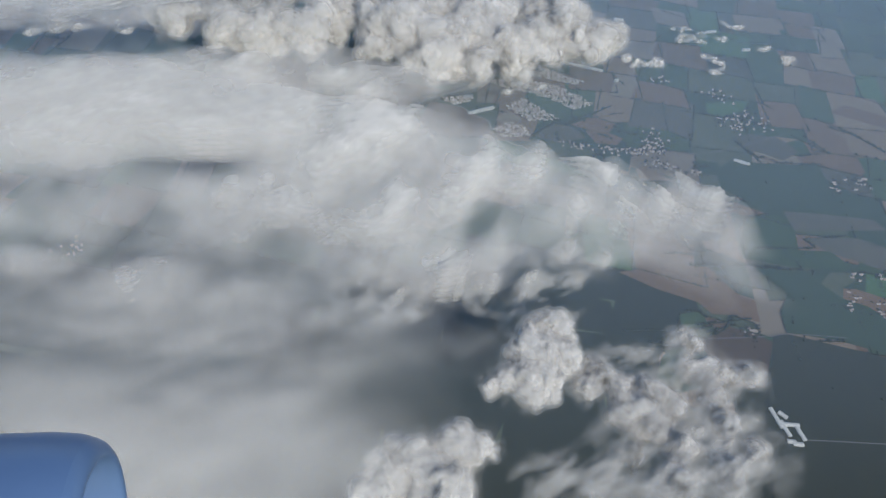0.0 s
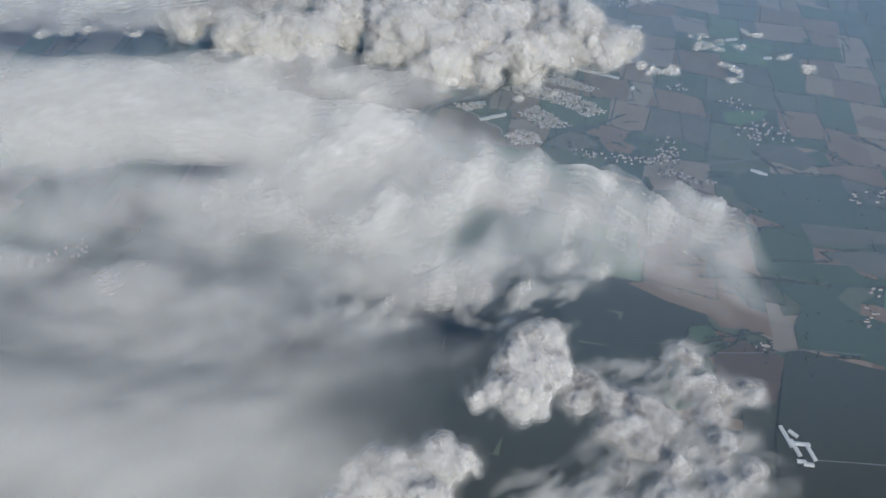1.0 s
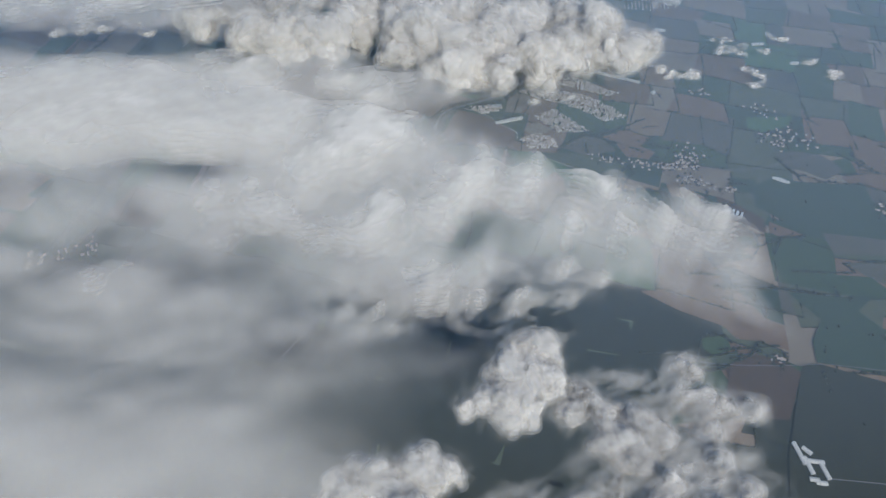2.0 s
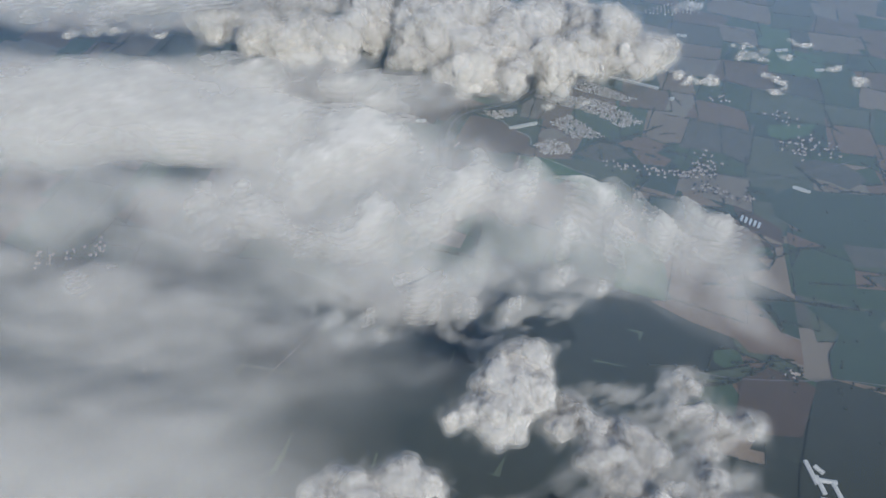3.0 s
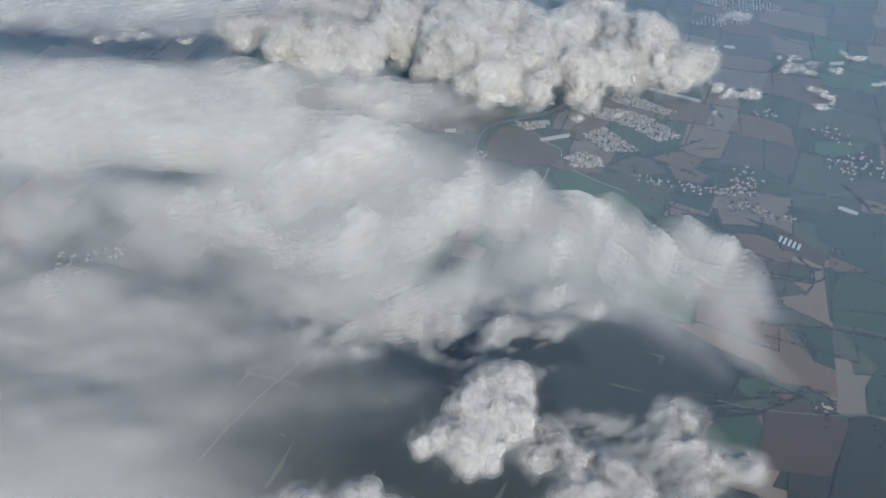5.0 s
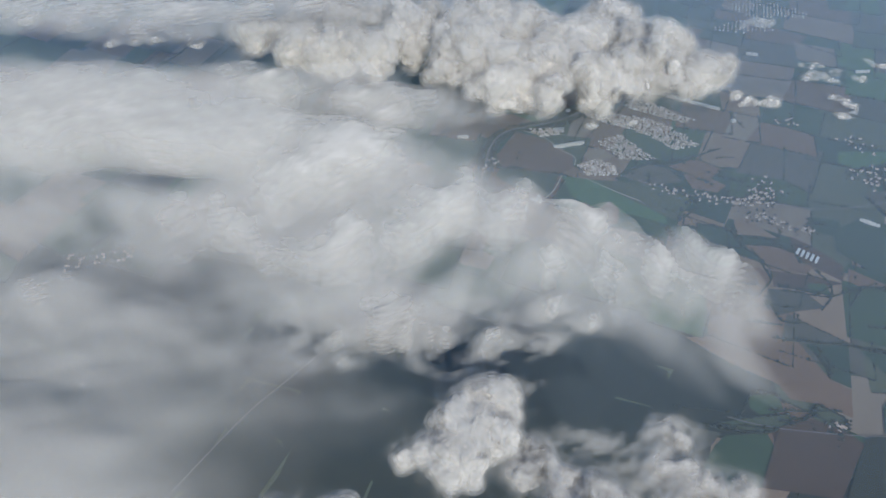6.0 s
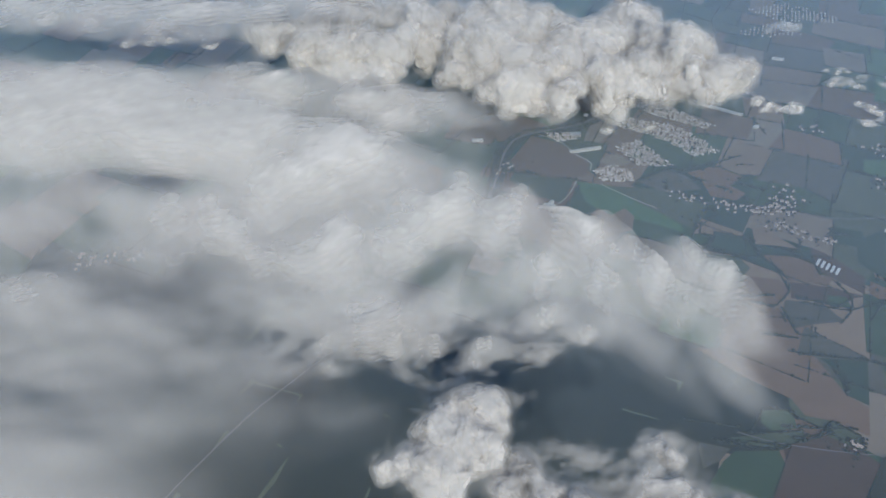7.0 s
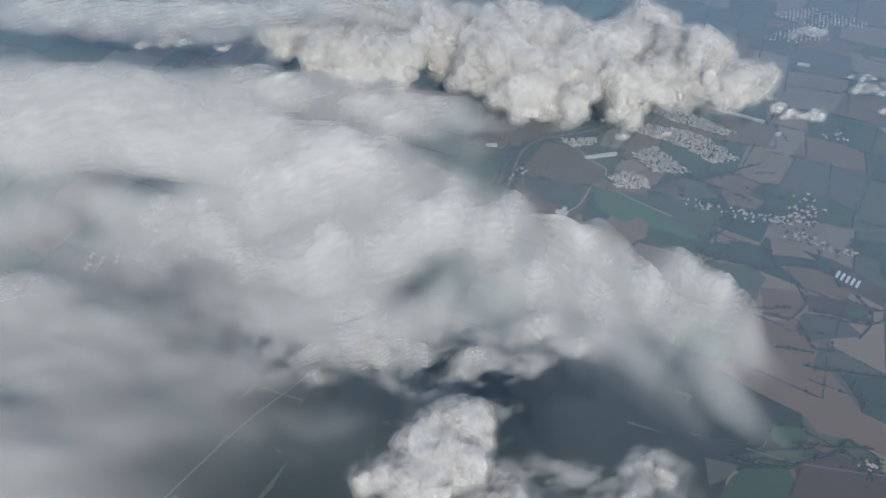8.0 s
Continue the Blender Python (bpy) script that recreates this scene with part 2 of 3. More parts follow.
field("lush", (305, 1213), (363, 1208), (415, 1170), (479, 1119), (482, 1100), (415, 1121), (364, 1128), (324, 1156))
field("tan", (331, 1126), (344, 1144), (366, 1128), (388, 1150), (403, 1131), (399, 1095), (377, 1083), (338, 1097))
field("meadow", (365, 1208), (460, 1209), (506, 1184), (532, 1172), (498, 1110), (415, 1164))
field("grey", (412, 1225), (441, 1250), (465, 1264), (498, 1255), (520, 1218), (455, 1202))
field("brown", (498, 1262), (549, 1290), (595, 1263), (568, 1232), (514, 1251))
field("tan", (553, 1291), (612, 1328), (606, 1271), (591, 1269))
field("brown", (521, 1245), (572, 1233), (594, 1216), (576, 1194), (534, 1201))
field("sand", (351, 1290), (374, 1308), (404, 1283), (374, 1261), (345, 1275))
field("tan", (592, 1121), (613, 1132), (633, 1107), (658, 1083), (625, 1087), (592, 1086))
field("meadow", (495, 1058), (563, 1055), (578, 1031), (568, 1017), (559, 982), (534, 995), (498, 1001))
field("dark", (516, 1063), (535, 1112), (585, 1104), (593, 1064), (563, 1057))
field("green", (482, 1095), (507, 1103), (528, 1104), (517, 1075), (484, 1070))
field("tan", (508, 1128), (563, 1117), (553, 1111), (505, 1120))
field("dark", (723, 1148), (769, 1141), (761, 1099), (727, 1107), (713, 1128))
field("russet", (678, 1093), (709, 1073), (747, 1032), (739, 995), (703, 1021), (683, 1035), (676, 1059))
field("brown", (601, 1063), (634, 1068), (675, 1057), (682, 1030), (701, 1025), (686, 1006), (632, 1010), (618, 1037))
field("russet", (634, 1008), (686, 1004), (738, 991), (680, 970), (629, 973))
field("brown", (566, 1012), (615, 1012), (631, 998), (626, 981), (605, 956), (567, 960))
field("grey", (620, 968), (674, 967), (698, 935), (651, 923), (621, 911), (612, 943))
field("green", (683, 986), (710, 986), (714, 963), (679, 966))
field("brown", (565, 945), (610, 949), (614, 921), (626, 894), (585, 898), (565, 913))
field("brown", (483, 855), (594, 873), (642, 862), (670, 802), (696, 783), (686, 737), (646, 755), (611, 759), (598, 784), (537, 815))
field("dark", (650, 860), (712, 862), (697, 786), (672, 799), (666, 837))
field("russet", (575, 702), (625, 723), (659, 702), (675, 695), (674, 675), (594, 648), (579, 663))
field("green", (515, 692), (569, 700), (579, 663), (581, 626), (470, 607), (482, 646), (499, 675))
field("meadow", (506, 710), (562, 725), (604, 734), (605, 721), (572, 702), (527, 704))
field("meadow", (643, 753), (676, 738), (675, 710), (652, 706), (631, 724))
field("green", (556, 760), (596, 766), (597, 737), (565, 729), (553, 740))
field("grey", (470, 700), (510, 695), (494, 674), (473, 661))
field("grass_and_shade", (479, 771), (537, 763), (554, 743), (539, 724), (483, 715))


def hedge(*points):
    q = []
    for x, y, _ in along(points, 1.7):
        r = rnd.uniform(0.9, 1.9)
        q.append((x + rnd.uniform(-0.8, 0.8), y + rnd.uniform(-0.8, 0.8), r * 0.6, r))
        if rnd.random() < 0.1:
            q.append((x + rnd.uniform(-1, 1), y + rnd.uniform(-1, 1), 3, rnd.uniform(1.8, 3.2)))
    tagged(new("hedge", clumps("hedge", q, M_HEDGE, field_count[0])), "dark bare winter hedge with a few trees", "hedge", group="field hedges")
    field_count[0] += 1


hedge((565, 958), (603, 950))
hedge((611, 954), (626, 901))
hedge((577, 897), (627, 893))
hedge((626, 901), (652, 899), (653, 918))
hedge((610, 1059), (623, 1014), (629, 986))
hedge((506, 710), (535, 701), (565, 700), (586, 711), (620, 724))
hedge((521, 721), (558, 723))
hedge((620, 724), (644, 754), (669, 741))
hedge((627, 722), (656, 707), (680, 704))
hedge((654, 865), (686, 864), (712, 863))
hedge((661, 845), (671, 824), (672, 800))
hedge((462, 1243), (459, 1199))
hedge((527, 1272), (576, 1247), (629, 1229))
hedge((483, 1259), (553, 1302), (598, 1329))
hedge((498, 1264), (465, 1272), (406, 1227))
hedge((566, 1235), (596, 1263))
hedge((513, 1132), (507, 1103), (528, 1093))
hedge((482, 1041), (527, 1086), (533, 1114))
hedge((480, 1092), (492, 1068), (534, 1068), (575, 1055))
hedge((537, 1108), (580, 1101), (601, 1065), (651, 1067), (677, 1052))
hedge((676, 1071), (681, 1031))
hedge((637, 973), (683, 972), (715, 960))
hedge((719, 983), (710, 954), (691, 930))
hedge((517, 1190), (541, 1157), (498, 1109))
hedge((177, 1230), (262, 1221), (325, 1215))
hedge((98, 1387), (139, 1409), (232, 1403))
hedge((255, 1470), (311, 1453))
hedge((710, 1128), (747, 1127))
hedge((665, 1108), (659, 1081))
hedge((636, 1456), (655, 1403))
hedge((541, 728), (560, 765))
hedge((566, 766), (596, 764), (601, 751))
hedge((621, 863), (654, 865))
hedge((453, 732), (525, 729))
hedge((532, 709), (583, 708))
hedge((576, 738), (614, 740), (674, 746))
hedge((588, 721), (641, 735))
hedge((735, 697), (816, 693))
hedge((721, 686), (717, 659))
hedge((734, 939), (763, 983), (809, 987))
hedge((857, 922), (938, 930))
hedge((751, 903), (857, 900))
hedge((812, 849), (723, 863))
hedge((959, 1395), (950, 1341), (967, 1320))
hedge((832, 1210), (849, 1164), (919, 1128), (984, 1136))
hedge((965, 1229), (1014, 1173))
hedge((1045, 1289), (1091, 1249), (1151, 1172))
hedge((637, 978), (692, 963), (720, 984), (698, 1022))
hedge((639, 965), (709, 958), (792, 996))
hedge((608, 867), (712, 863), (795, 847))
hedge((665, 860), (677, 828), (675, 801))
hedge((549, 965), (605, 975))
hedge((622, 1304), (544, 1285), (520, 1269))
hedge((453, 1229), (517, 1243), (585, 1215))
hedge((498, 1113), (520, 1161), (548, 1179))
hedge((645, 1073), (667, 1104))
hedge((486, 708), (516, 700), (536, 697), (572, 702), (591, 713), (621, 726), (643, 753))
hedge((643, 753), (659, 745), (675, 736), (675, 710))
hedge((657, 864), (687, 864), (713, 864))
hedge((668, 833), (676, 814), (671, 799))
hedge((567, 767), (591, 765), (600, 751))
hedge((528, 721), (560, 725), (604, 734))
hedge((567, 958), (605, 954), (628, 985), (632, 1010), (616, 1041), (593, 1064))
hedge((574, 896), (626, 894))
hedge((614, 921), (609, 943))
hedge((479, 1094), (480, 1074), (511, 1071))
hedge((483, 1045), (508, 1064), (531, 1102))
hedge((531, 1063), (569, 1056), (595, 1058))
hedge((586, 1113), (586, 1085), (597, 1060))
hedge((601, 1088), (641, 1080), (676, 1059), (682, 1030))
hedge((199, 1232), (250, 1224), (322, 1217))
hedge((401, 1214), (424, 1234), (466, 1268))
hedge((466, 1268), (517, 1248), (574, 1213))
hedge((570, 1236), (595, 1263), (606, 1271))
hedge((461, 1239), (458, 1199))
hedge((495, 1275), (541, 1293), (602, 1330))
hedge((500, 1110), (509, 1147), (526, 1171))
hedge((829, 1213), (849, 1177), (860, 1133))
hedge((860, 1133), (905, 1139), (995, 1131))
hedge((989, 1227), (1022, 1167), (949, 1161))
hedge((1063, 1258), (1108, 1230), (1148, 1170))
hedge((729, 858), (759, 855), (797, 847))
hedge((809, 871), (812, 849))
hedge((848, 924), (862, 900))
hedge((719, 710), (726, 665))
hedge((804, 847), (854, 840))


def ribbon(name, points, width, mat, label, z=2.4, kind="structure"):
    """A road or track that follows the points, its corners rounded."""
    p = [Vector((*a, 0)) for a in points]
    for _ in range(2):
        q = [p[0]]
        for a, b in zip(p, p[1:]):
            q += [a.lerp(b, 0.25), a.lerp(b, 0.75)]
        p = q + [p[-1]]
    verts, faces = [], []
    for i, a in enumerate(p):
        d = (p[min(i + 1, len(p) - 1)] - p[max(i - 1, 0)]).normalized()
        s = Vector((-d.y, d.x, 0)) * width / 2
        verts += [tuple(a + s + Vector((0, 0, z))), tuple(a - s + Vector((0, 0, z)))]
        if i:
            faces.append((2 * i - 2, 2 * i - 1, 2 * i + 1, 2 * i))
    return tagged(new(name, mesh_from(name, verts, faces, mat)), label, name.replace("_", " "), kind=kind)


MOTORWAY = ((150, 1100), (168, 1215), (171, 1275), (182, 1317), (206, 1346), (313, 1391), (365, 1451), (418, 1493), (560, 1640))
ribbon("road", MOTORWAY, 4.5, M_ROAD, "grey trunk road curving round the town")
ribbon("road", ((232, 1346), (264, 1336), (286, 1317), (299, 1293), (333, 1273), (329, 1247)), 1.6, M_TRACK, "pale new road at the edge of the town")
ribbon("track", ((268, 1140), (285, 1155), (298, 1184), (306, 1215)), 1.8, M_TRACK, "pale farm track between green fields")
ribbon("track", ((349, 1210), (397, 1179), (442, 1156)), 1.3, M_TRACK, "pale field path")
ribbon("road", ((-190, 480), (-165, 542), (-148, 578), (-109, 659), (-78, 705), (-20, 790)), 1.5, M_ROAD, "pale straight road across dark land")
ribbon("track", ((659, 524), (720, 517), (780, 509), (900, 498)), 1.4, M_ROAD, "pale track leading to the farm")
ribbon("road", ((819, 698), (728, 712), (677, 707), (574, 708), (520, 720)), 1.2, M_ROAD, "narrow grey lane past the farm")
ribbon("road", ((440, 1215), (499, 1189), (539, 1180), (587, 1171), (669, 1178), (760, 1160), (960, 1235)), 1.5, M_ROAD, "narrow grey village street")

woods = []
for x, y, a in along(MOTORWAY, 2.4):
    for side in (-1, 1):
        for k in range(3):
            o = side * rnd.uniform(5, 13)
            r = rnd.uniform(1.2, 2.6)
            woods.append((x - math.sin(a) * o + rnd.uniform(-2, 2), y + math.cos(a) * o + rnd.uniform(-2, 2), r * 0.8, r))
tagged(new("roadside_wood", clumps("roadside_wood", woods, M_TREE, 8)), "dark belt of bare trees along the trunk road", "trees", kind="stuff")


# ---- houses ----
def house_meshes(l, w, h, rise, wall_mat, roof_mat):
    bm = bmesh.new()
    a = [bm.verts.new(p) for p in ((-l / 2, -w / 2, 0), (l / 2, -w / 2, 0), (l / 2, w / 2, 0), (-l / 2, w / 2, 0), (-l / 2, -w / 2, h), (l / 2, -w / 2, h), (l / 2, w / 2, h), (-l / 2, w / 2, h), (-l / 2, 0, h + rise), (l / 2, 0, h + rise))]
    for f in ((0, 1, 5, 4), (2, 3, 7, 6), (1, 2, 6, 9, 5), (3, 0, 4, 8, 7)):
        bm.faces.new([a[i] for i in f])
    wall = bpy.data.meshes.new("wall")
    bm.to_mesh(wall)
    bm.free()
    wall.materials.append(wall_mat)
    o, t = 0.35, 0.25
    L, drop = l / 2 + o, rise * o / (w / 2)
    ridge, eave = h + rise + 0.05, h - drop + 0.05
    v = [(-L, -w / 2 - o, eave), (L, -w / 2 - o, eave), (L, 0, ridge), (-L, 0, ridge), (L, w / 2 + o, eave), (-L, w / 2 + o, eave)]
    v += [(x, y, z + t) for x, y, z in v]
    f = [(6, 7, 8, 9), (9, 8, 10, 11), (1, 0, 3, 2), (2, 3, 5, 4), (0, 1, 7, 6), (4, 5, 11, 10), (1, 2, 8, 7), (2, 4, 10, 8), (3, 0, 6, 9), (5, 3, 9, 11)]
    roof = mesh_from("roof", v, f, roof_mat, smooth_faces=False)
    return wall, roof


HOUSES = [house_meshes(4.2, 2.8, 2.0, 1.2, M_WALL, M_ROOF), house_meshes(5.6, 3.0, 2.1, 1.3, M_WALL, M_ROOF), house_meshes(3.4, 2.6, 1.9, 1.1, M_WALL, M_ROOF)]
CHIMNEY = mesh_from("chimney", [(x * 0.2 + 1.1, y * 0.18, z) for z in (2.7, 3.7) for x, y in ((-1, -1), (1, -1), (1, 1), (-1, 1))], [(0, 1, 5, 4), (1, 2, 6, 5), (2, 3, 7, 6), (3, 0, 4, 7), (4, 5, 6, 7)], M_ROOF, smooth_faces=False)
BASE_Z = 0.4


def house(x, y, turn, k, label="small village house with pale walls and tiled roof", group="village houses"):
    root = new("house")
    wall, roof = HOUSES[k % 3]
    part("wall", wall, root), part("chimney", CHIMNEY, part("roof", roof, root))
    root.matrix_world = pose(x, y, BASE_Z, 0, 0, turn)
    return tagged(root, label, "house", group=group)


def shed(x, y, turn, l, w, h, label, mat=None, name="farm_shed"):
    root = new(name)
    wall, roof = house_meshes(l, w, h, w * 0.16, mat or M_SHED, mat or M_SHED)
    part("wall", wall, root), part("roof", roof, root)
    root.matrix_world = pose(x, y, BASE_Z, 0, 0, turn)
    return tagged(root, label, name.replace("_", " "), group=name.replace("_", " ") + "s")


def village(points, count, spread, seed, trees=2.0):
    """Houses strewn along a line, each with trees round it."""
    r = random.Random(seed)
    line = list(along(points, 4.0))
    q = []
    for _ in range(count):
        x, y, a = r.choice(line)
        o = r.choice((-1, 1)) * (2.5 + abs(r.gauss(0, spread)))
        hx, hy = x - math.sin(a) * o, y + math.cos(a) * o
        house(hx, hy, math.degrees(a) + r.choice((0, 0, 90)) + r.uniform(-12, 12), r.randrange(3))
        for _ in range(int(trees * r.uniform(0.5, 1.8) + 0.5)):
            s = r.uniform(1.0, 2.4)
            q.append((hx + r.gauss(0, 9), hy + r.gauss(0, 9), s * 0.9, s))
    if q:
        tagged(new("village_trees", clumps("village_trees", q, M_TREE, seed)), "dark bare trees among the village houses", "trees", kind="stuff")


village(((458, 1203), (499, 1191), (539, 1183), (587, 1174), (669, 1181)), 62, 4, 1, 1.5)
village(((630, 1205), (680, 1195)), 16, 10, 2, 4)
village(((619, 1123), (651, 1145), (681, 1105)), 22, 5, 3, 2)
village(((698, 1114), (724, 1101)), 8, 3, 4, 2)
village(((814, 1267), (880, 1278), (940, 1269)), 42, 14, 5, 4)
village(((640, 1235), (700, 1215)), 12, 12, 15, 4)
village(((964, 1067), (990, 1062)), 9, 6, 6, 4)
village(((1010, 1080), (1060, 1075)), 14, 8, 7, 4)
village(((653, 724), (673, 711)), 9, 5, 8, 5)
village(((-475, 908), (-428, 919), (-376, 948)), 30, 10, 9, 2)
village(((168, 1215), (176, 1233), (189, 1252)), 10, 5, 10, 2)
village(((725, 1420), (760, 1432)), 10, 8, 16, 2)
village(((820, 1380), (900, 1350)), 14, 10, 17, 2)
for x, y in ((903, 830), (949, 826), (874, 786), (919, 772), (851, 762), (902, 742)):
    village(((x - 12, y), (x + 14, y - 3)), 5, 5, int(x), 3)

for k in range(5):
    shed(683 + 6.4 * k, 1056 - 4.3 * k, 62, 14, 3.6, 2.6, "long white plastic greenhouse tunnel in a row", M_GLASS, "greenhouse_tunnel")
for k in range(3):
    shed(811 + 6 * k, 1143 - 4 * k, -18, 17, 6, 3.5, "white sheet-roofed barn in the fields")
shed(569, 1481, -22, 108, 5, 4, "very long pale sheet-roofed shed beside the town")
for x, y, a, l in ((634, 561, -83, 34), (648, 549, -9, 30), (659, 535, -83, 26), (640, 543, -83, 26), (646, 565, -50, 14), (640, 522, -10, 12), (648, 517, -10, 14)):
    shed(x, y, a, l, 5.5, 3.6, "pale sheet-roofed farm shed of the yard")
for x, y, a, l in ((264, 1146, 60, 12), (259, 1139, -20, 14), (268, 1136, 70, 10), (120, 1313, 10, 20), (319, 1423, 0, 8), (639, 1423, 30, 9), (302, 1302, 20, 22), (325, 1311, 20, 26), (340, 1316, 20, 16), (300, 1358, 10, 20), (940, 1640, 10, 30), (720, 1690, -10, 24), (1000, 1560, 5, 20)):
    shed(x, y, a, l, 6.5, 4, "pale sheet-roofed barn standing alone")


def inside(x, y, poly):
    hit = False
    for (x0, y0), (x1, y1) in zip(poly, poly[1:] + poly[:1]):
        if (y0 > y) != (y1 > y) and x < (x1 - x0) * (y - y0) / (y1 - y0) + x0:
            hit = not hit
    return hit


def estate(poly, turn, seed, row=6.2, pitch=4.1, label="dense housing estate of pale houses in curved rows"):
    """Rows of houses and gardens that fill an outline, as one mesh."""
    r = random.Random(seed)
    cx, cy = sum(p[0] for p in poly) / len(poly), sum(p[1] for p in poly) / len(poly)
    c, s = math.cos(radians(turn)), math.sin(radians(turn))
    verts, faces, q = [], [], []
    for j in range(-22, 23):
        for i in range(-36, 37):
            u, v = i * pitch + r.uniform(-0.6, 0.6), j * row + 4 * math.sin(i * 0.21 + j * 0.35 + seed) + r.uniform(-0.5, 0.5)
            x, y = cx + u * c - v * s, cy + u * s + v * c
            if not inside(x, y, poly) or r.random() < 0.1:
                continue
            a = radians(turn) + 0.7 * math.cos(i * 0.21 + j * 0.35 + seed) / 3 + (1.57 if r.random() < 0.15 else 0)
            l, w, h, t = r.uniform(2.6, 3.9), r.uniform(2.1, 2.8), r.uniform(1.9, 2.4), r.uniform(0.9, 1.3)
            ca, sa = math.cos(a), math.sin(a)
            n = len(verts)
            for px, py, pz in ((-l, -w, 0), (l, -w, 0), (l, w, 0), (-l, w, 0), (-l, -w, h), (l, -w, h), (l, w, h), (-l, w, h), (-l, 0, h + t), (l, 0, h + t)):
                verts.append((x + (px * ca - py * sa) / 2, y + (px * sa + py * ca) / 2, pz + BASE_Z))
            faces += [tuple(n + k for k in f) for f in ((0, 1, 5, 4), (2, 3, 7, 6), (1, 2, 6, 9, 5), (3, 0, 4, 8, 7), (4, 5, 9, 8), (6, 7, 8, 9))]
            if r.random() < 0.25:
                q.append((x + r.uniform(-4, 4), y + r.uniform(-5, 5), 1.2, r.uniform(0.8, 1.6)))
    me = mesh_from("housing_estate", verts, faces, M_WALL, smooth_faces=False)
    me.materials.append(M_ROOF)
    for p in me.polygons:
        if p.index % 6 >= 4:
            p.material_index = 1
    tagged(new("housing_estate", me), label, "houses", kind="stuff")
    tagged(new("estate_trees", clumps("estate_trees", q or [(cx, cy, 1, 1)], M_TREE, seed)), "dark bare trees in gardens of the estate", "trees", kind="stuff")


estate([(399, 1478), (454, 1503), (501, 1460), (564, 1420), (545, 1406), (453, 1439)], -30, 1)
estate([(343, 1421), (418, 1427), (495, 1408), (535, 1372), (565, 1336), (516, 1312), (467, 1360), (403, 1384)], -25, 2)
estate([(371, 1326), (417, 1356), (456, 1307), (481, 1277), (415, 1275)], -35, 3)
estate([(333, 1248), (367, 1272), (405, 1256), (406, 1225), (348, 1222)], -15, 4, 5.0, 3.6)
estate([(236, 1356), (304, 1365), (315, 1349), (269, 1329)], 5, 5, 5.4, 4.0)
estate([(624, 1554), (643, 1561), (671, 1528), (654, 1522)], -40, 6)
estate([(685, 1921), (780, 1962), (886, 1905), (874, 1871), (743, 1873)], -10, 7, 11, 8, "distant town of pale houses among trees")
estate([(640, 1800), (720, 1850), (800, 1810), (700, 1780)], -10, 8, 12, 9, "distant town of pale houses among trees")

# ---- haze: tinted sheets standing in for distance haze, denser further off ----
def haze_layer(z, y0, most, reach):
    """One level sheet of haze, from nothing at y0 to its full strength far off."""
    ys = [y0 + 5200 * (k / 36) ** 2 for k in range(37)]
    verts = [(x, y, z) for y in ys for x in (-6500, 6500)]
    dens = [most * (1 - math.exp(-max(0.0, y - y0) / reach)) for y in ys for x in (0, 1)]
    ob = new("haze", mesh_from("haze", verts, [(2 * k, 2 * k + 1, 2 * k + 3, 2 * k + 2) for k in range(36)], M_HAZE, dens))
    return tagged(ob, "flat tinted sheet for the blue haze over the farmland", "haze", kind="stuff")


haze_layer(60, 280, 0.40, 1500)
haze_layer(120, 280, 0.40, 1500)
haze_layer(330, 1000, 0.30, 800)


# ---- clouds ----
RIM = np.array([(math.cos(a), math.sin(a)) for a in np.linspace(0, 2 * math.pi, 7)[:-1]])


def flakes(P, N, size, alpha, rs, stretch=None, tilt=0.45):
    """Soft scraps of cloud: small domed discs, dense in the middle and thinning out to nothing at the rim. Returns verts, tris, dens."""
    n = len(P)
    N = N + tilt * rs.normal(size=(n, 3))
    N /= np.linalg.norm(N, axis=1, keepdims=True) + 1e-9
    A = np.cross(N, stretch if stretch is not None else rs.normal(size=(n, 3)))
    A /= np.linalg.norm(A, axis=1, keepdims=True) + 1e-9
    B = np.cross(A, N)
    long = np.ones((n, 1)) if stretch is None else rs.uniform(1.4, 2.6, (n, 1))
    rim = P[:, None] + (A[:, None] * RIM[None, :, :1] + B[:, None] * RIM[None, :, 1:] * long[:, None]) * (size[:, None, None] * rs.uniform(0.75, 1.25, (n, 6, 1))) - N[:, None] * (size * 0.1)[:, None, None]
    verts = np.concatenate([P[:, None], rim], 1).reshape(-1, 3)
    dens = np.concatenate([alpha[:, None], np.zeros((n, 6))], 1).ravel()
    fan = np.array([(0, k + 1, (k + 1) % 6 + 1) for k in range(6)])
    tris = (fan[None] + (np.arange(n) * 7)[:, None, None]).reshape(-1, 3)
    return verts, tris, dens


def join(name, pieces, mat):
    verts, tris, dens, n = [], [], [], 0
    for v, t, d in pieces:
        verts.append(v), tris.append(t + n), dens.append(d)
        n += len(v)
    return tri_mesh(name, np.concatenate(verts), np.concatenate(tris), mat, np.concatenate(dens))


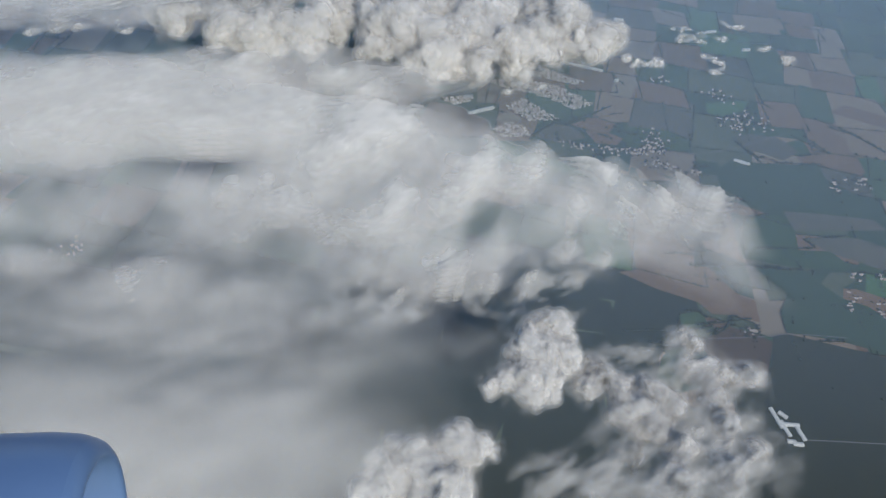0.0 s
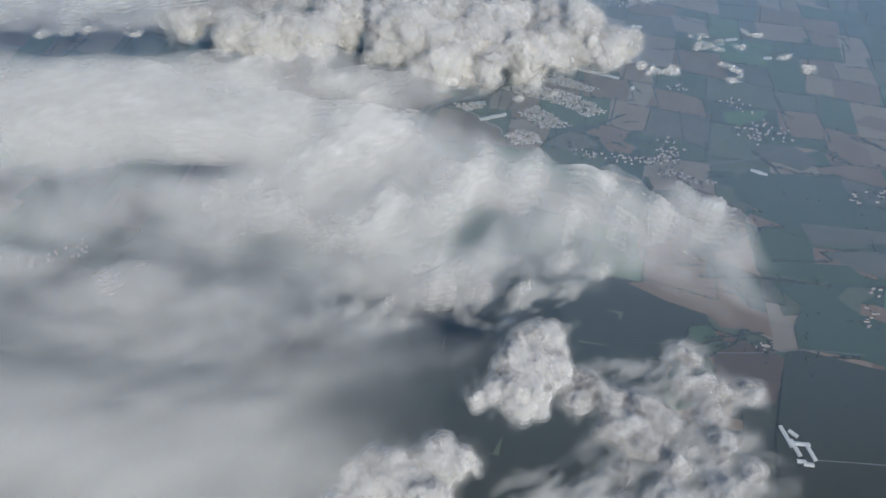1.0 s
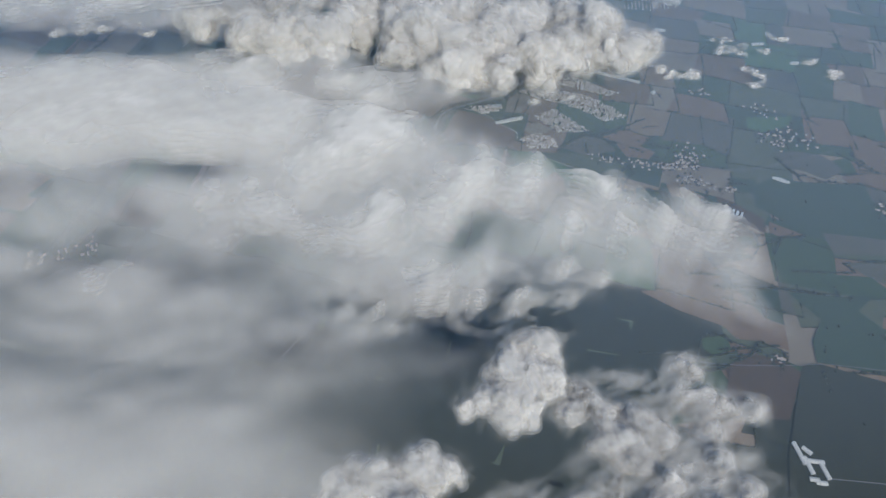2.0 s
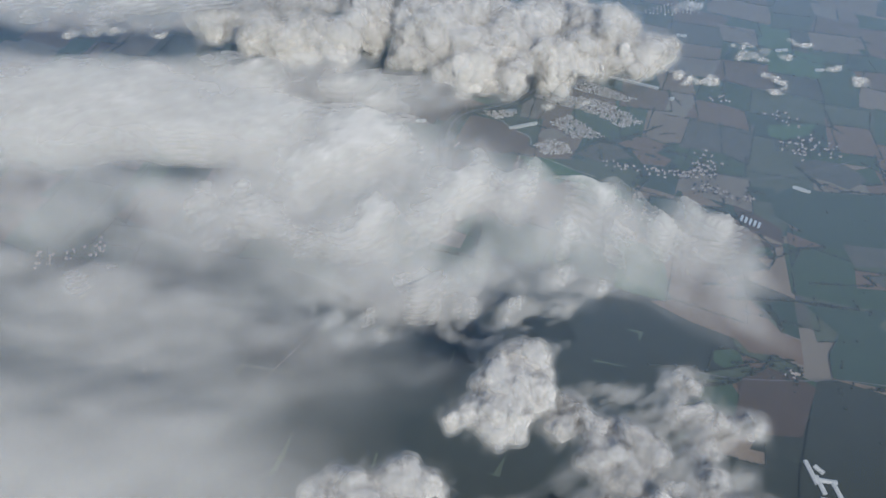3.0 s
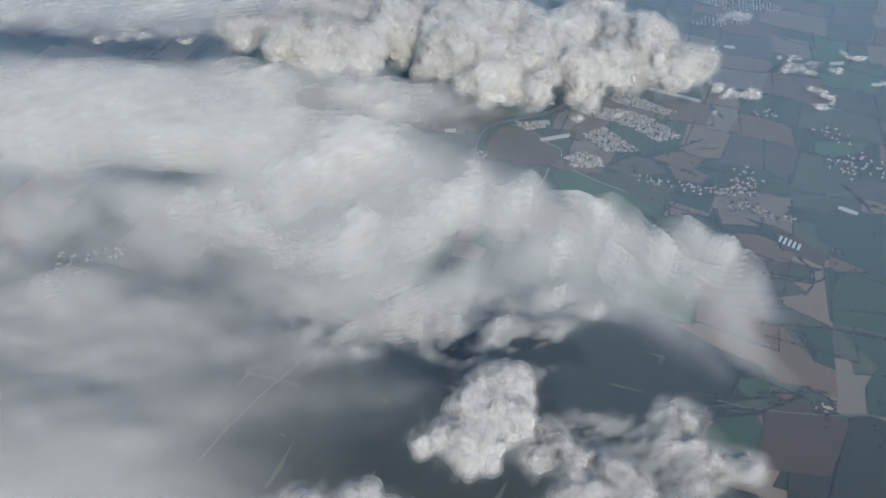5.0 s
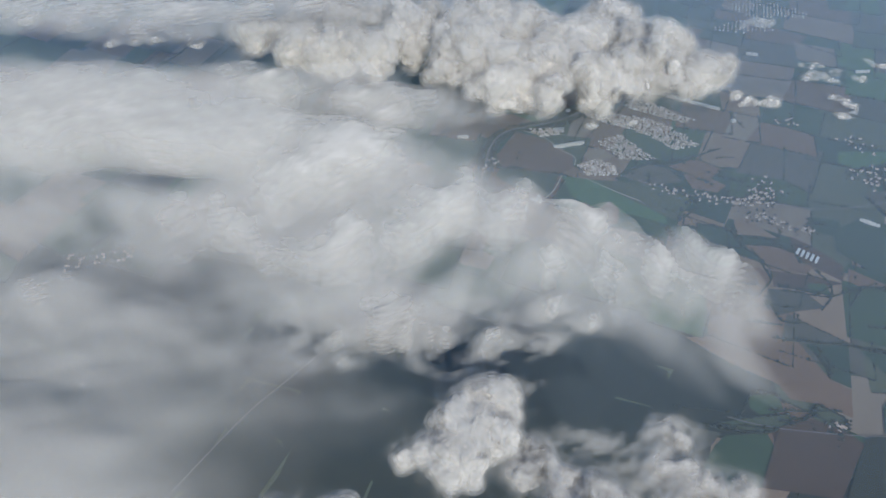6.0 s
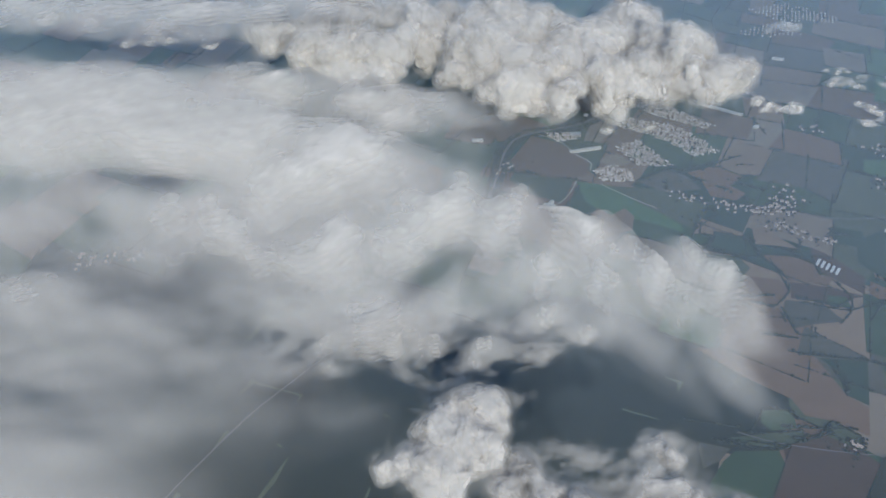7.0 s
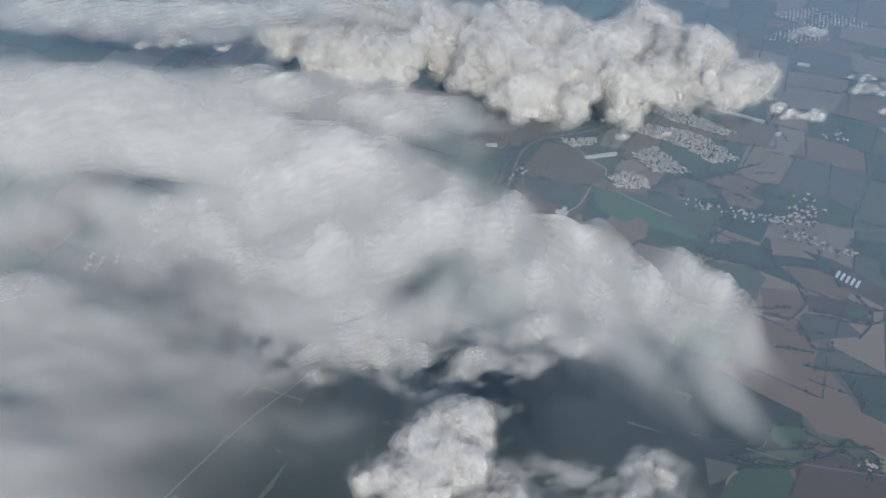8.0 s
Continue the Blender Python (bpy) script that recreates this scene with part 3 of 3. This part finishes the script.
# The layered bank: x, y, long and short radius, turn, height, cover (0 to 1; minus: a gap)
BANK = [
    (-230, 752, 250, 48, 173, 425, 0.9), (40, 712, 110, 34, 158, 420, 0.6),
    (-155, 677, 262, 60, 170, 425, 0.96), (62, 645, 150, 52, 150, 410, 0.88), (50, 583, 177, 66, 170, 380, 0.46), (235, 595, 90, 36, 150, 400, 0.42), (318, 570, 95, 26, 150, 400, 0.3),
    (107, 529, 90, 26, 25, 330, 0.4), (-125, 318, 138, 84, 171, 455, 0.76), (-125, 455, 185, 58, 170, 400, 0.6), (20, 560, 130, 36, 163, 360, 0.5),
    (200, 523, 60, 30, 10, 332, 0.35), (-126, 640, 72, 17, 1, 400, -0.85), (-235, 548, 100, 16, 8, 370, -0.3), (-270, 560, 150, 46, 172, 385, 0.55), (165, 572, 44, 19, 20, 380, -0.8), (-200, 500, 100, 14, 12, 370, -0.2),
]
# wind-drawn fingers along its far edge: sharp on the east side, drawn out on the west, their tails trailing south-east
FINGERS = [
    (220, 636, 30, 20, 136, 400, 0.4), (262, 612, 26, 15, 134, 400, 0.45), (304, 606, 34, 17, 132, 402, 0.58), (332, 584, 24, 12, 136, 400, 0.35), (376, 588, 34, 14, 128, 402, 0.55),
    (404, 542, 28, 12, 122, 412, 0.42), (350, 552, 46, 16, 136, 392, 0.3), (300, 552, 44, 18, 134, 392, 0.3), (372, 508, 50, 15, 138, 385, 0.18), (402, 482, 46, 12, 138, 380, 0.1), (335, 505, 50, 14, 132, 372, 0.2),
]
FAR_BANK = [(-32, 927, 166, 51, 169, 330, 0.75), (-492, 1239, 284, 66, 178, 260, 0.65), (-306, 1297, 300, 36, 6, 240, 0.5), (-140, 1440, 260, 40, 178, 200, 0.6)]


def bank(label, blobs, x0, x1, y0, y1, step, layers, thick, seed, scraps, grain=1.0, relief_m=8.5, tear=1.0, fingers=()):
    """A layered cloud: sheets that follow its soft relief one over the other, and drawn-out scraps along its thin parts."""
    xs, ys = np.arange(x0, x1 + step, float(step)), np.arange(y0, y1 + step, float(step))
    X, Y = np.meshgrid(xs, ys)
    wx = X + 26 * grain * fbm2(X / 110 / grain, Y / 110 / grain, 4, seed)
    wy = Y + 20 * grain * fbm2(X / 110 / grain, Y / 110 / grain, 4, seed + 40)
    clear, gap, ZW, W, crest = 1 + 0.0 * X, 1 + 0.0 * X, 0.0 * X, 1e-6 + 0.0 * X, 0.0 * X
    for i, (cx, cy, a, b, turn, z, w) in enumerate(list(blobs) + list(fingers)):
        finger = i >= len(blobs)
        c, s = math.cos(radians(turn)), math.sin(radians(turn))
        f = 0.8 if w < 0 else 0.55 if finger else 1.0
        px, py = X + (wx - X) * f - cx, Y + (wy - Y) * f - cy
        u, v = (px * c + py * s) / a, (py * c - px * s) / b
        if finger:
            v = np.where(v > 0, v / 1.5, v / 0.7)
        g = np.exp(-(u * u + v * v) ** 1.5 * 0.7)
        if w > 0:
            clear *= 1 - w * g
            near = 1 / (0.2 + u * u + v * v)
            ZW, W = ZW + z * near, W + near
            if finger:
                crest = np.maximum(crest, 7 * g)
        else:
            gap *= 1 + w * g
    D, Z = (1 - clear) * gap, ZW / W
    drift = fbm2((X * 0.9 + Y * 0.42) / 60 / grain, (Y * 0.9 - X * 0.42) / 24 / grain, 5, seed + 9, 0.55)
    drawn = fbm2((X * 0.64 + Y * 0.77) / 21 / grain, (Y * 0.64 - X * 0.77) / 60 / grain, 5, seed + 12, 0.55)
    east = np.clip((X - 150) / 130, 0, 1) * (1.0 if len(fingers) else 0.0)
    streak = drift * (1 - east) + drawn * east
    tuft = fbm2(X / 34 / grain, Y / 26 / grain, 5, seed + 31, 0.6)
    calm = (0.3 + 0.7 * np.clip((Y - 360) / 140, 0, 1)) * (1 - 0.65 * np.clip((Y - 600) / 60, 0, 1) * np.clip((80 - X) / 140, 0, 1)) if len(fingers) else 1.0
    D = np.clip(D + tear * calm * ((0.55 + 0.45 * east) * streak + 0.35 * tuft) * D * (1.3 - D) - 0.03, 0, 0.985)
    relief = relief_m * calm * (fbm2((X * 0.9 + Y * 0.42) / 110 / grain, (Y * 0.9 - X * 0.42) / 60 / grain, 4, seed + 20, 0.38) + 0.08 * streak * east) + crest
    T = thick * np.sqrt(np.clip(D, 0, 1))
    n, m = X.shape
    keep = D > 0.004
    ci, cj = np.nonzero(keep[:-1, :-1] | keep[1:, :-1] | keep[:-1, 1:] | keep[1:, 1:])
    a = ci * m + cj
    tris = np.concatenate([np.stack([a, a + 1, a + m + 1], 1), np.stack([a, a + m + 1, a + m], 1)])
    used, inv = np.unique(tris, return_inverse=True)
    inv = inv.reshape(-1, 3)
    pieces = []
    for k in range(layers):
        f = k / (layers - 1)
        zk = Z + relief * (0.3 + 0.7 * f) + T * (f - 0.5)
        var = fbm2(X / 26 / grain + 0.5 * k, Y / 20 / grain, 5, seed + 60, 0.45)
        dk = np.clip((1 - (1 - D) ** (1.15 / layers)) * (1 + 0.45 * calm * var), 0, 1)
        pieces.append((np.stack([X.ravel(), Y.ravel(), zk.ravel()], 1)[used], inv, dk.ravel()[used]))
    rs = np.random.RandomState(seed)
    prob = (np.clip(D, 0, 0.7) * (1.15 - np.clip(D, 0, 1))).ravel()
    pick = rs.choice(prob.size, scraps, p=prob / prob.sum())
    P = np.stack([X.ravel()[pick], Y.ravel()[pick], (Z + relief).ravel()[pick]], 1)
    P += rs.normal(size=P.shape) * (4, 4, 1) + np.array((0, 0, 1)) * (T.ravel()[pick] * rs.uniform(-0.5, 0.6, scraps))[:, None]
    gy, gx = np.gradient(Z + relief, step)
    N = np.stack([-gx.ravel()[pick], -gy.ravel()[pick], np.ones(scraps)], 1)
    e = east.ravel()[pick][:, None]
    flow = (1 - e) * np.array([[0.9, 0.42, 0.1]]) + e * np.array([[-0.77, 0.64, 0.1]]) + 0.25 * rs.normal(size=(scraps, 3))
    pieces.append(flakes(P, N, grain * rs.uniform(5, 12, scraps), rs.uniform(0.03, 0.11, scraps) * D.ravel()[pick], rs, flow, 0.12))
    return tagged(new("cloud_bank", join("cloud_bank", pieces, M_STRATUS)), label, "cloud", kind="stuff")


bank("wide grey layered cloud bank with wind-drawn fingers", BANK, -820, 620, 90, 960, 4, 7, 46, 3, 2500, fingers=FINGERS)
bank("thin grey cloud veil in the distance", FAR_BANK, -1000, 400, 760, 1600, 9, 4, 30, 77, 1500)


BALL = bmesh.new()
bmesh.ops.create_icosphere(BALL, subdivisions=2, radius=1.0)
BALL_V = np.array([v.co[:] for v in BALL.verts])
BALL_F = np.array([[v.index for v in f.verts] for f in BALL.faces])
BALL.free()


def budded(puffs, seed, levels=2, fat=0.85):
    """Each puff with smaller ones budding from it, and again on those."""
    r_ = random.Random(seed)
    puffs = [(x, y, z, r * fat) for x, y, z, r in puffs]
    out, now = list(puffs), list(puffs)
    for level in range(levels):
        buds = []
        for x, y, z, r in now:
            for _ in range(7 - 2 * level):
                d = Vector((r_.gauss(0, 1), r_.gauss(0, 1), r_.gauss(0.3, 0.8))).normalized() * r * 0.62
                buds.append((x + d.x, y + d.y, z + d.z, r * r_.uniform(0.36, 0.6)))
        out, now = out + buds, buds
    return out


def broken(puffs, seed, share=0.7):
    """The same mass out of more and less regular puffs, flatter than wide."""
    r_ = random.Random(seed)
    out = []
    for x, y, z, r in puffs:
        for _ in range(4):
            out.append((x + r_.gauss(0, 0.5) * r, y + r_.gauss(0, 0.42) * r, z + r_.uniform(-0.3, 0.35) * r, r * share * r_.uniform(0.75, 1.3)))
    return out


def small_heap(x, y, z, r, seed):
    r_ = random.Random(seed)
    return [(x + r_.gauss(0, 1.0) * r, y + r_.gauss(0, 0.5) * r, z + r_.gauss(0, 0.15) * r, r * r_.uniform(0.4, 0.75)) for _ in range(6)]


def heaped(puffs, cover):
    """Puffs as broad soft blobs for a layered cloud."""
    return [(x, y, r * 1.25, r * 0.95, 35, z + 0.4 * r, cover) for x, y, z, r in puffs]


def vertex_normals(co, tr):
    f = np.cross(co[tr[:, 1]] - co[tr[:, 0]], co[tr[:, 2]] - co[tr[:, 0]])
    no = np.stack([sum(np.bincount(tr[:, c], f[:, k], len(co)) for c in range(3)) for k in range(3)], 1)
    return no / (np.linalg.norm(no, axis=1, keepdims=True) + 1e-9)


def cumulus(puffs, seed, size, voxel, label, heart=1.0, torn=1.0, scraps=1500, thin=0.5):
    """One heaped cloud: a billowing heart out of fused puffs, softened by thin shells of droplets and trailing wisps."""
    rs = np.random.RandomState(seed)
    Q = np.array(puffs)
    big = Q[Q[:, 3] > voxel * 1.2]
    me = tri_mesh("raw", (BALL_V[None] * (big[:, None, 3:] * (1, 1, 0.85)) + big[:, None, :3]).reshape(-1, 3), (BALL_F[None] + (np.arange(len(big)) * len(BALL_V))[:, None, None]).reshape(-1, 3), M_CUMULUS)
    raw = new("raw", me)
    mod = raw.modifiers.new("fuse", "REMESH")
    mod.mode, mod.voxel_size = "VOXEL", voxel
    soft = raw.modifiers.new("soften", "SMOOTH")
    soft.factor, soft.iterations = 0.6, 34
    fused = bpy.data.meshes.new_from_object(raw.evaluated_get(bpy.context.evaluated_depsgraph_get()))
    bpy.data.objects.remove(raw)
    fused.calc_loop_triangles()
    n = len(fused.vertices)
    co, tr = np.empty(n * 3), np.empty(len(fused.loop_triangles) * 3, np.int32)
    fused.vertices.foreach_get("co", co)
    fused.loop_triangles.foreach_get("vertices", tr)
    bpy.data.meshes.remove(fused)
    co, tr = co.reshape(-1, 3), tr.reshape(-1, 3)
    # pull the round puffs out of shape, then let smaller and smaller billows swell from them
    q = co / (size * 5.5)
    pull = np.stack([fbm3(q[:, 0] + 9 * k, q[:, 1], q[:, 2], 3, seed + 20 + k, 0.5) for k in range(3)], 1)
    co = co + pull * size * torn * (2.2, 2.2, 1.4)
    for wave, amp in ((4.5, 1.1), (2.2, 0.3), (1.1, 0.08)):
        if size * wave < voxel * 1.1:
            break
        no = vertex_normals(co, tr)
        q = co / (size * wave)
        swell = 0.42 - np.abs(fbm3(q[:, 0], q[:, 1], q[:, 2], 1, seed + int(wave * 10)))
        co = co + no * (size * amp * swell)[:, None]
    no = vertex_normals(co, tr)
    q = co / (size * 7)
    ragged = fbm3(q[:, 0], q[:, 1], q[:, 2], 3, seed + 3, 0.4)
    cover = np.clip(heart + thin * ragged, 0.0, 1)
    billows = join("billow", [(co, tr, cover)], M_CUMULUS)
    q = co / (size * 2.4)
    fray = fbm3(q[:, 0], q[:, 1], q[:, 2], 2, seed + 8, 0.5)
    shells = [(co + no * (size * d * (1 + 0.8 * fray))[:, None] + (pull * size * 0.5 * d), tr, np.clip(alpha * (1 + 1.1 * fray), 0, 0.8) * np.clip(cover * 1.3, 0, 1)) for d, alpha in ((0.2, 0.36), (0.45, 0.28), (0.85, 0.18), (1.4, 0.09))]
    pick = rs.choice(n, scraps)
    lee = np.clip(no[pick] @ np.array(ray), -0.6, 1)     # mist trails off on the side away from the sun
    R = co[pick] + no[pick] * (size * (0.4 + 0.8 * np.clip(lee, 0, 1)) * np.abs(rs.normal(0.4, 0.9, scraps)))[:, None] + rs.normal(size=(scraps, 3)) * size
    wisps = flakes(R, no[pick] * 0.5 + (0, 0, 0.5), size * rs.uniform(1.0, 2.6, scraps), rs.uniform(0.03, 0.13, scraps) * (0.7 + 0.5 * lee), rs, np.tile(np.array([[0.42, 0.9, 0.1]]), (scraps, 1)), 0.4)
    root = new("cumulus_cloud")
    part("billow", billows, root)
    tagged(part("fringe", join("fringe", shells, M_CUMULUS), root, "soft frayed skin of cloud"), kind="stuff")
    tagged(part("wisp", join("wisp", [wisps], M_CUMULUS), root, "thin trailing mist"), kind="stuff")
    return tagged(root, label, "cloud", group="heaped clouds")


MAIN = [(212, 455, 342, 23), (191, 437, 342, 25), (220, 430, 342, 17), (185, 411, 342, 20), (166, 412, 340, 13), (149, 409, 338, 8), (203, 404, 340, 12), (203, 466, 344, 14)]
SECOND = [(252, 419, 332, 16), (238, 404, 332, 13), (266, 405, 332, 14), (229, 412, 332, 9), (246, 430, 332, 9)]
THIRD = [(289, 392, 328, 21), (309, 385, 328, 18), (273, 378, 328, 18), (293, 367, 328, 19), (302, 402, 328, 12)]
EAST = [(351, 471, 315, 8), (365, 458, 315, 15), (341, 459, 315, 8), (367, 422, 315, 22), (349, 427, 315, 16), (386, 415, 315, 19), (410, 421, 315, 14), (422, 431, 315, 8), (359, 395, 315, 22)]
WEST = [(106, 344, 335, 22), (124, 348, 335, 13), (78, 330, 335, 23), (56, 350, 335, 11), (44, 322, 335, 22), (90, 311, 335, 24), (25, 309, 335, 14)]
SOUTH = [(358, 352, 318, 32), (377, 325, 318, 26), (338, 366, 318, 20), (307, 333, 318, 30), (257, 325, 318, 30), (228, 311, 318, 24), (305, 408, 318, 19), (394, 353, 318, 15), (178, 311, 318, 22), (345, 305, 318, 33), (290, 298, 318, 32), (208, 331, 318, 13)]
WISPY = [(313, 438, 322, 17), (345, 430, 322, 20), (372, 408, 322, 20), (401, 407, 322, 17), (343, 458, 322, 10), (284, 440, 322, 15)]
FAR_HEAP = [(21, 1315, 205, 35), (-21, 1256, 205, 28), (-76, 1236, 205, 30), (-135, 1245, 205, 24), (-171, 1234, 205, 16), (91, 1298, 205, 43), (148, 1358, 205, 44), (219, 1344, 205, 48), (262, 1275, 205, 42), (202, 1217, 205, 35), (182, 1147, 205, 22), (229, 1154, 205, 22), (288, 1316, 205, 35), (322, 1225, 205, 35), (367, 1211, 205, 27), (97, 1211, 205, 19)]
FAR_EAST = [(416, 1290, 185, 39), (463, 1272, 185, 35), (512, 1276, 185, 27), (559, 1313, 185, 19), (397, 1378, 185, 33), (455, 1348, 185, 36), (380, 1452, 185, 34), (418, 1217, 185, 20)]
FAR_TOP = [(-253, 1327, 190, 24), (-288, 1344, 190, 20), (-127, 1419, 190, 33), (-207, 1395, 190, 29), (-44, 1434, 190, 31), (41, 1431, 190, 22)]
RIDGE = [(30, 526, 332, 13), (63, 519, 332, 14), (96, 510, 332, 13), (121, 531, 332, 15), (151, 551, 332, 15), (182, 566, 332, 13), (149, 517, 332, 12), (179, 512, 332, 13), (209, 508, 332, 11), (233, 504, 332, 8), (214, 551, 332, 12), (249, 543, 332, 10), (78, 540, 332, 12), (106, 557, 332, 13), (257, 584, 332, 13), (297, 589, 332, 13)]
bank("torn sunlit tufts along the lower edge of the bank", [(x + 8 * math.sin(3.1 * i), y - 10 + 9 * math.cos(2.3 * i), r * 2.0, r * 1.1, 30, z + 8, 0.34) for i, (x, y, z, r) in enumerate(RIDGE)], -30, 370, 430, 640, 2, 6, 26, 15, 1500, 0.42, 11.0, 2.2)
cumulus(budded(MAIN, 1, 1, 0.9), 5, 3.4, 1.3, "bright heaped cloud with a cauliflower top below the bank", 0.95, 0.9, 1500, 0.3)
cumulus(budded(SECOND, 2, 1, 0.9), 6, 3.0, 1.3, "small broken heaped cloud in shade and sun", 0.75, 1.1, 1000, 0.8)
cumulus(budded(THIRD, 8, 1, 0.8), 7, 3.4, 1.5, "grey heaped cloud with a knobbly sunlit top", 0.6, 0.9, 1500, 0.5)
bank("ragged grey heaped cloud with torn edges", heaped(EAST, 0.36), 300, 470, 350, 510, 2, 6, 26, 8, 1200, 0.42, 9.0, 1.3)
cumulus(budded([(x, y, z + 6, r * 0.55) for x, y, z, r in EAST if r > 12], 6, 1), 18, 2.6, 1.3, "creamy knobs on top of the ragged cloud", 0.5, 1.2, 900, 0.6)
cumulus(budded(WEST, 5, 1, 0.9), 9, 3.4, 1.5, "bright heaped cloud low beside the bank", 0.9, 0.9, 1500, 0.3)
bank("broad grey heaped cloud with soft torn edges", heaped(SOUTH, 0.33), 110, 460, 220, 450, 2, 6, 30, 10, 1800, 0.5, 11.0, 1.1)
cumulus(budded([(x, y + 6, z + 10, r * 0.5) for x, y, z, r in SOUTH if r > 25], 7, 1), 19, 3.0, 1.5, "creamy knobs on top of the broad grey cloud", 0.3, 1.2, 1200, 0.6)
bank("torn bluish wisps of thin cloud", heaped(WISPY, 0.3), 240, 440, 370, 500, 2, 4, 20, 11, 1200, 0.4, 8.0, 1.8)
cumulus(broken(FAR_HEAP, 3, 0.98), 12, 7.0, 2.6, "large sunlit heaped cloud over the farmland", 0.95, 1.1, 2500, 0.3)
cumulus(broken(FAR_EAST, 4, 0.85), 13, 6.5, 2.8, "sunlit heaped cloud with frayed lower edge", 0.8, 1.2, 2500, 0.6)
cumulus(broken(FAR_TOP, 5, 0.75), 14, 7.0, 3.2, "distant pale heaped cloud", 0.6, 1.4, 1500)
for i, (x, y, z, r) in enumerate(((-410, 1206, 230, 16), (-615, 1246, 230, 20), (-310, 1195, 230, 9), (735, 1412, 135, 10), (766, 1370, 135, 17), (779, 1301, 130, 11), (773, 1273, 130, 11), (872, 1433, 130, 11), (605, 1286, 130, 14), (640, 1280, 130, 14), (705, 1654, 85, 20), (350, 1243, 90, 9), (399, 1256, 90, 9), (947, 1316, 124, 13), (910, 1358, 124, 9))):
    bank("small white fair-weather cloud", heaped(small_heap(x, y, z, r, 20 + i), 0.5), x - 3.4 * r, x + 3.4 * r, y - 2.4 * r, y + 2.4 * r, 1.6, 5, r * 0.6, 30 + i, 60, 0.3, 3.0, 1.8)


# ---- the aircraft's engine, where the window looks out over it at the start ----
def lathe(name, profile, mat, turns=72):
    """A round body about the x axis out of (x, radius) pairs."""
    verts = [(x, r * math.cos(a), r * math.sin(a)) for x, r in profile for a in (2 * math.pi * k / turns for k in range(turns))]
    faces = [(i * turns + k, i * turns + (k + 1) % turns, (i + 1) * turns + (k + 1) % turns, (i + 1) * turns + k) for i in range(len(profile) - 1) for k in range(turns)]
    return mesh_from(name, verts, faces, mat)


def paint(name, colour, rough, metal=0.0):
    m, t, out = material(name)
    pos = node(t, "TexCoord").outputs["Object"]
    n1 = node(t, "TexNoise", [("Vector", pos)], Scale=1.3, Detail=6.0, Roughness=0.6)
    col = ramp(t, n1.outputs[0], [(0.3, tuple(v * 0.9 for v in colour)), (0.7, colour)])
    bs = node(t, "BsdfPrincipled", [("Base Color", col)], Roughness=rough, Metallic=metal)
    t.links.new(bs.outputs[0], out.inputs[0])
    return m


M_BLUE, M_SEAM, M_LIP = paint("blue_lacquer", (0.16, 0.26, 0.46), 0.35), paint("dark_sealant", (0.02, 0.03, 0.06), 0.6), paint("dull_alloy", (0.20, 0.27, 0.42), 0.4, 0.4)
AT_START = pose(0.0, 0.0, 927.44, 45.101, -5.189, -6.839)
engine = new("aircraft_engine")
engine.matrix_world = AT_START @ Matrix.Translation((-2.56, -2.35, -6.0)) @ pose(0, 0, 0, 8, 9, 2.0)
cowl = part("cowling", lathe("cowling", [(-3.2, 0.80), (-2.4, 0.94), (-1.5, 0.985), (-0.8, 0.985), (-0.38, 0.97), (-0.2, 0.945), (-0.10, 0.91)], M_BLUE), engine)
part("intake_lip", lathe("intake_lip", [(-0.10, 0.91), (-0.05, 0.88), (-0.015, 0.84), (0.0, 0.79), (-0.02, 0.74), (-0.1, 0.70), (-0.5, 0.68)], M_BLUE), engine, "rounded blue intake lip")
rivet_mesh = mesh_from("rivet", [(x * 0.016, y * 0.004, z) for z in (0.0, 0.003) for x, y in ((-1, -1), (1, -1), (1, 1), (-1, 1))], [(0, 1, 5, 4), (1, 2, 6, 5), (2, 3, 7, 6), (3, 0, 4, 7), (4, 5, 6, 7)], M_SEAM, smooth_faces=False)
for k in range(-26, 27):
    a = k * 2.3
    latch = part("latch", rivet_mesh, cowl, "small dark fastener in a row")
    latch.matrix_local = Matrix.Rotation(radians(a), 4, "X") @ Matrix.Translation((-0.52, 0, 0.976))
tagged(engine, "blue painted jet engine nacelle with a rounded intake", "engine")
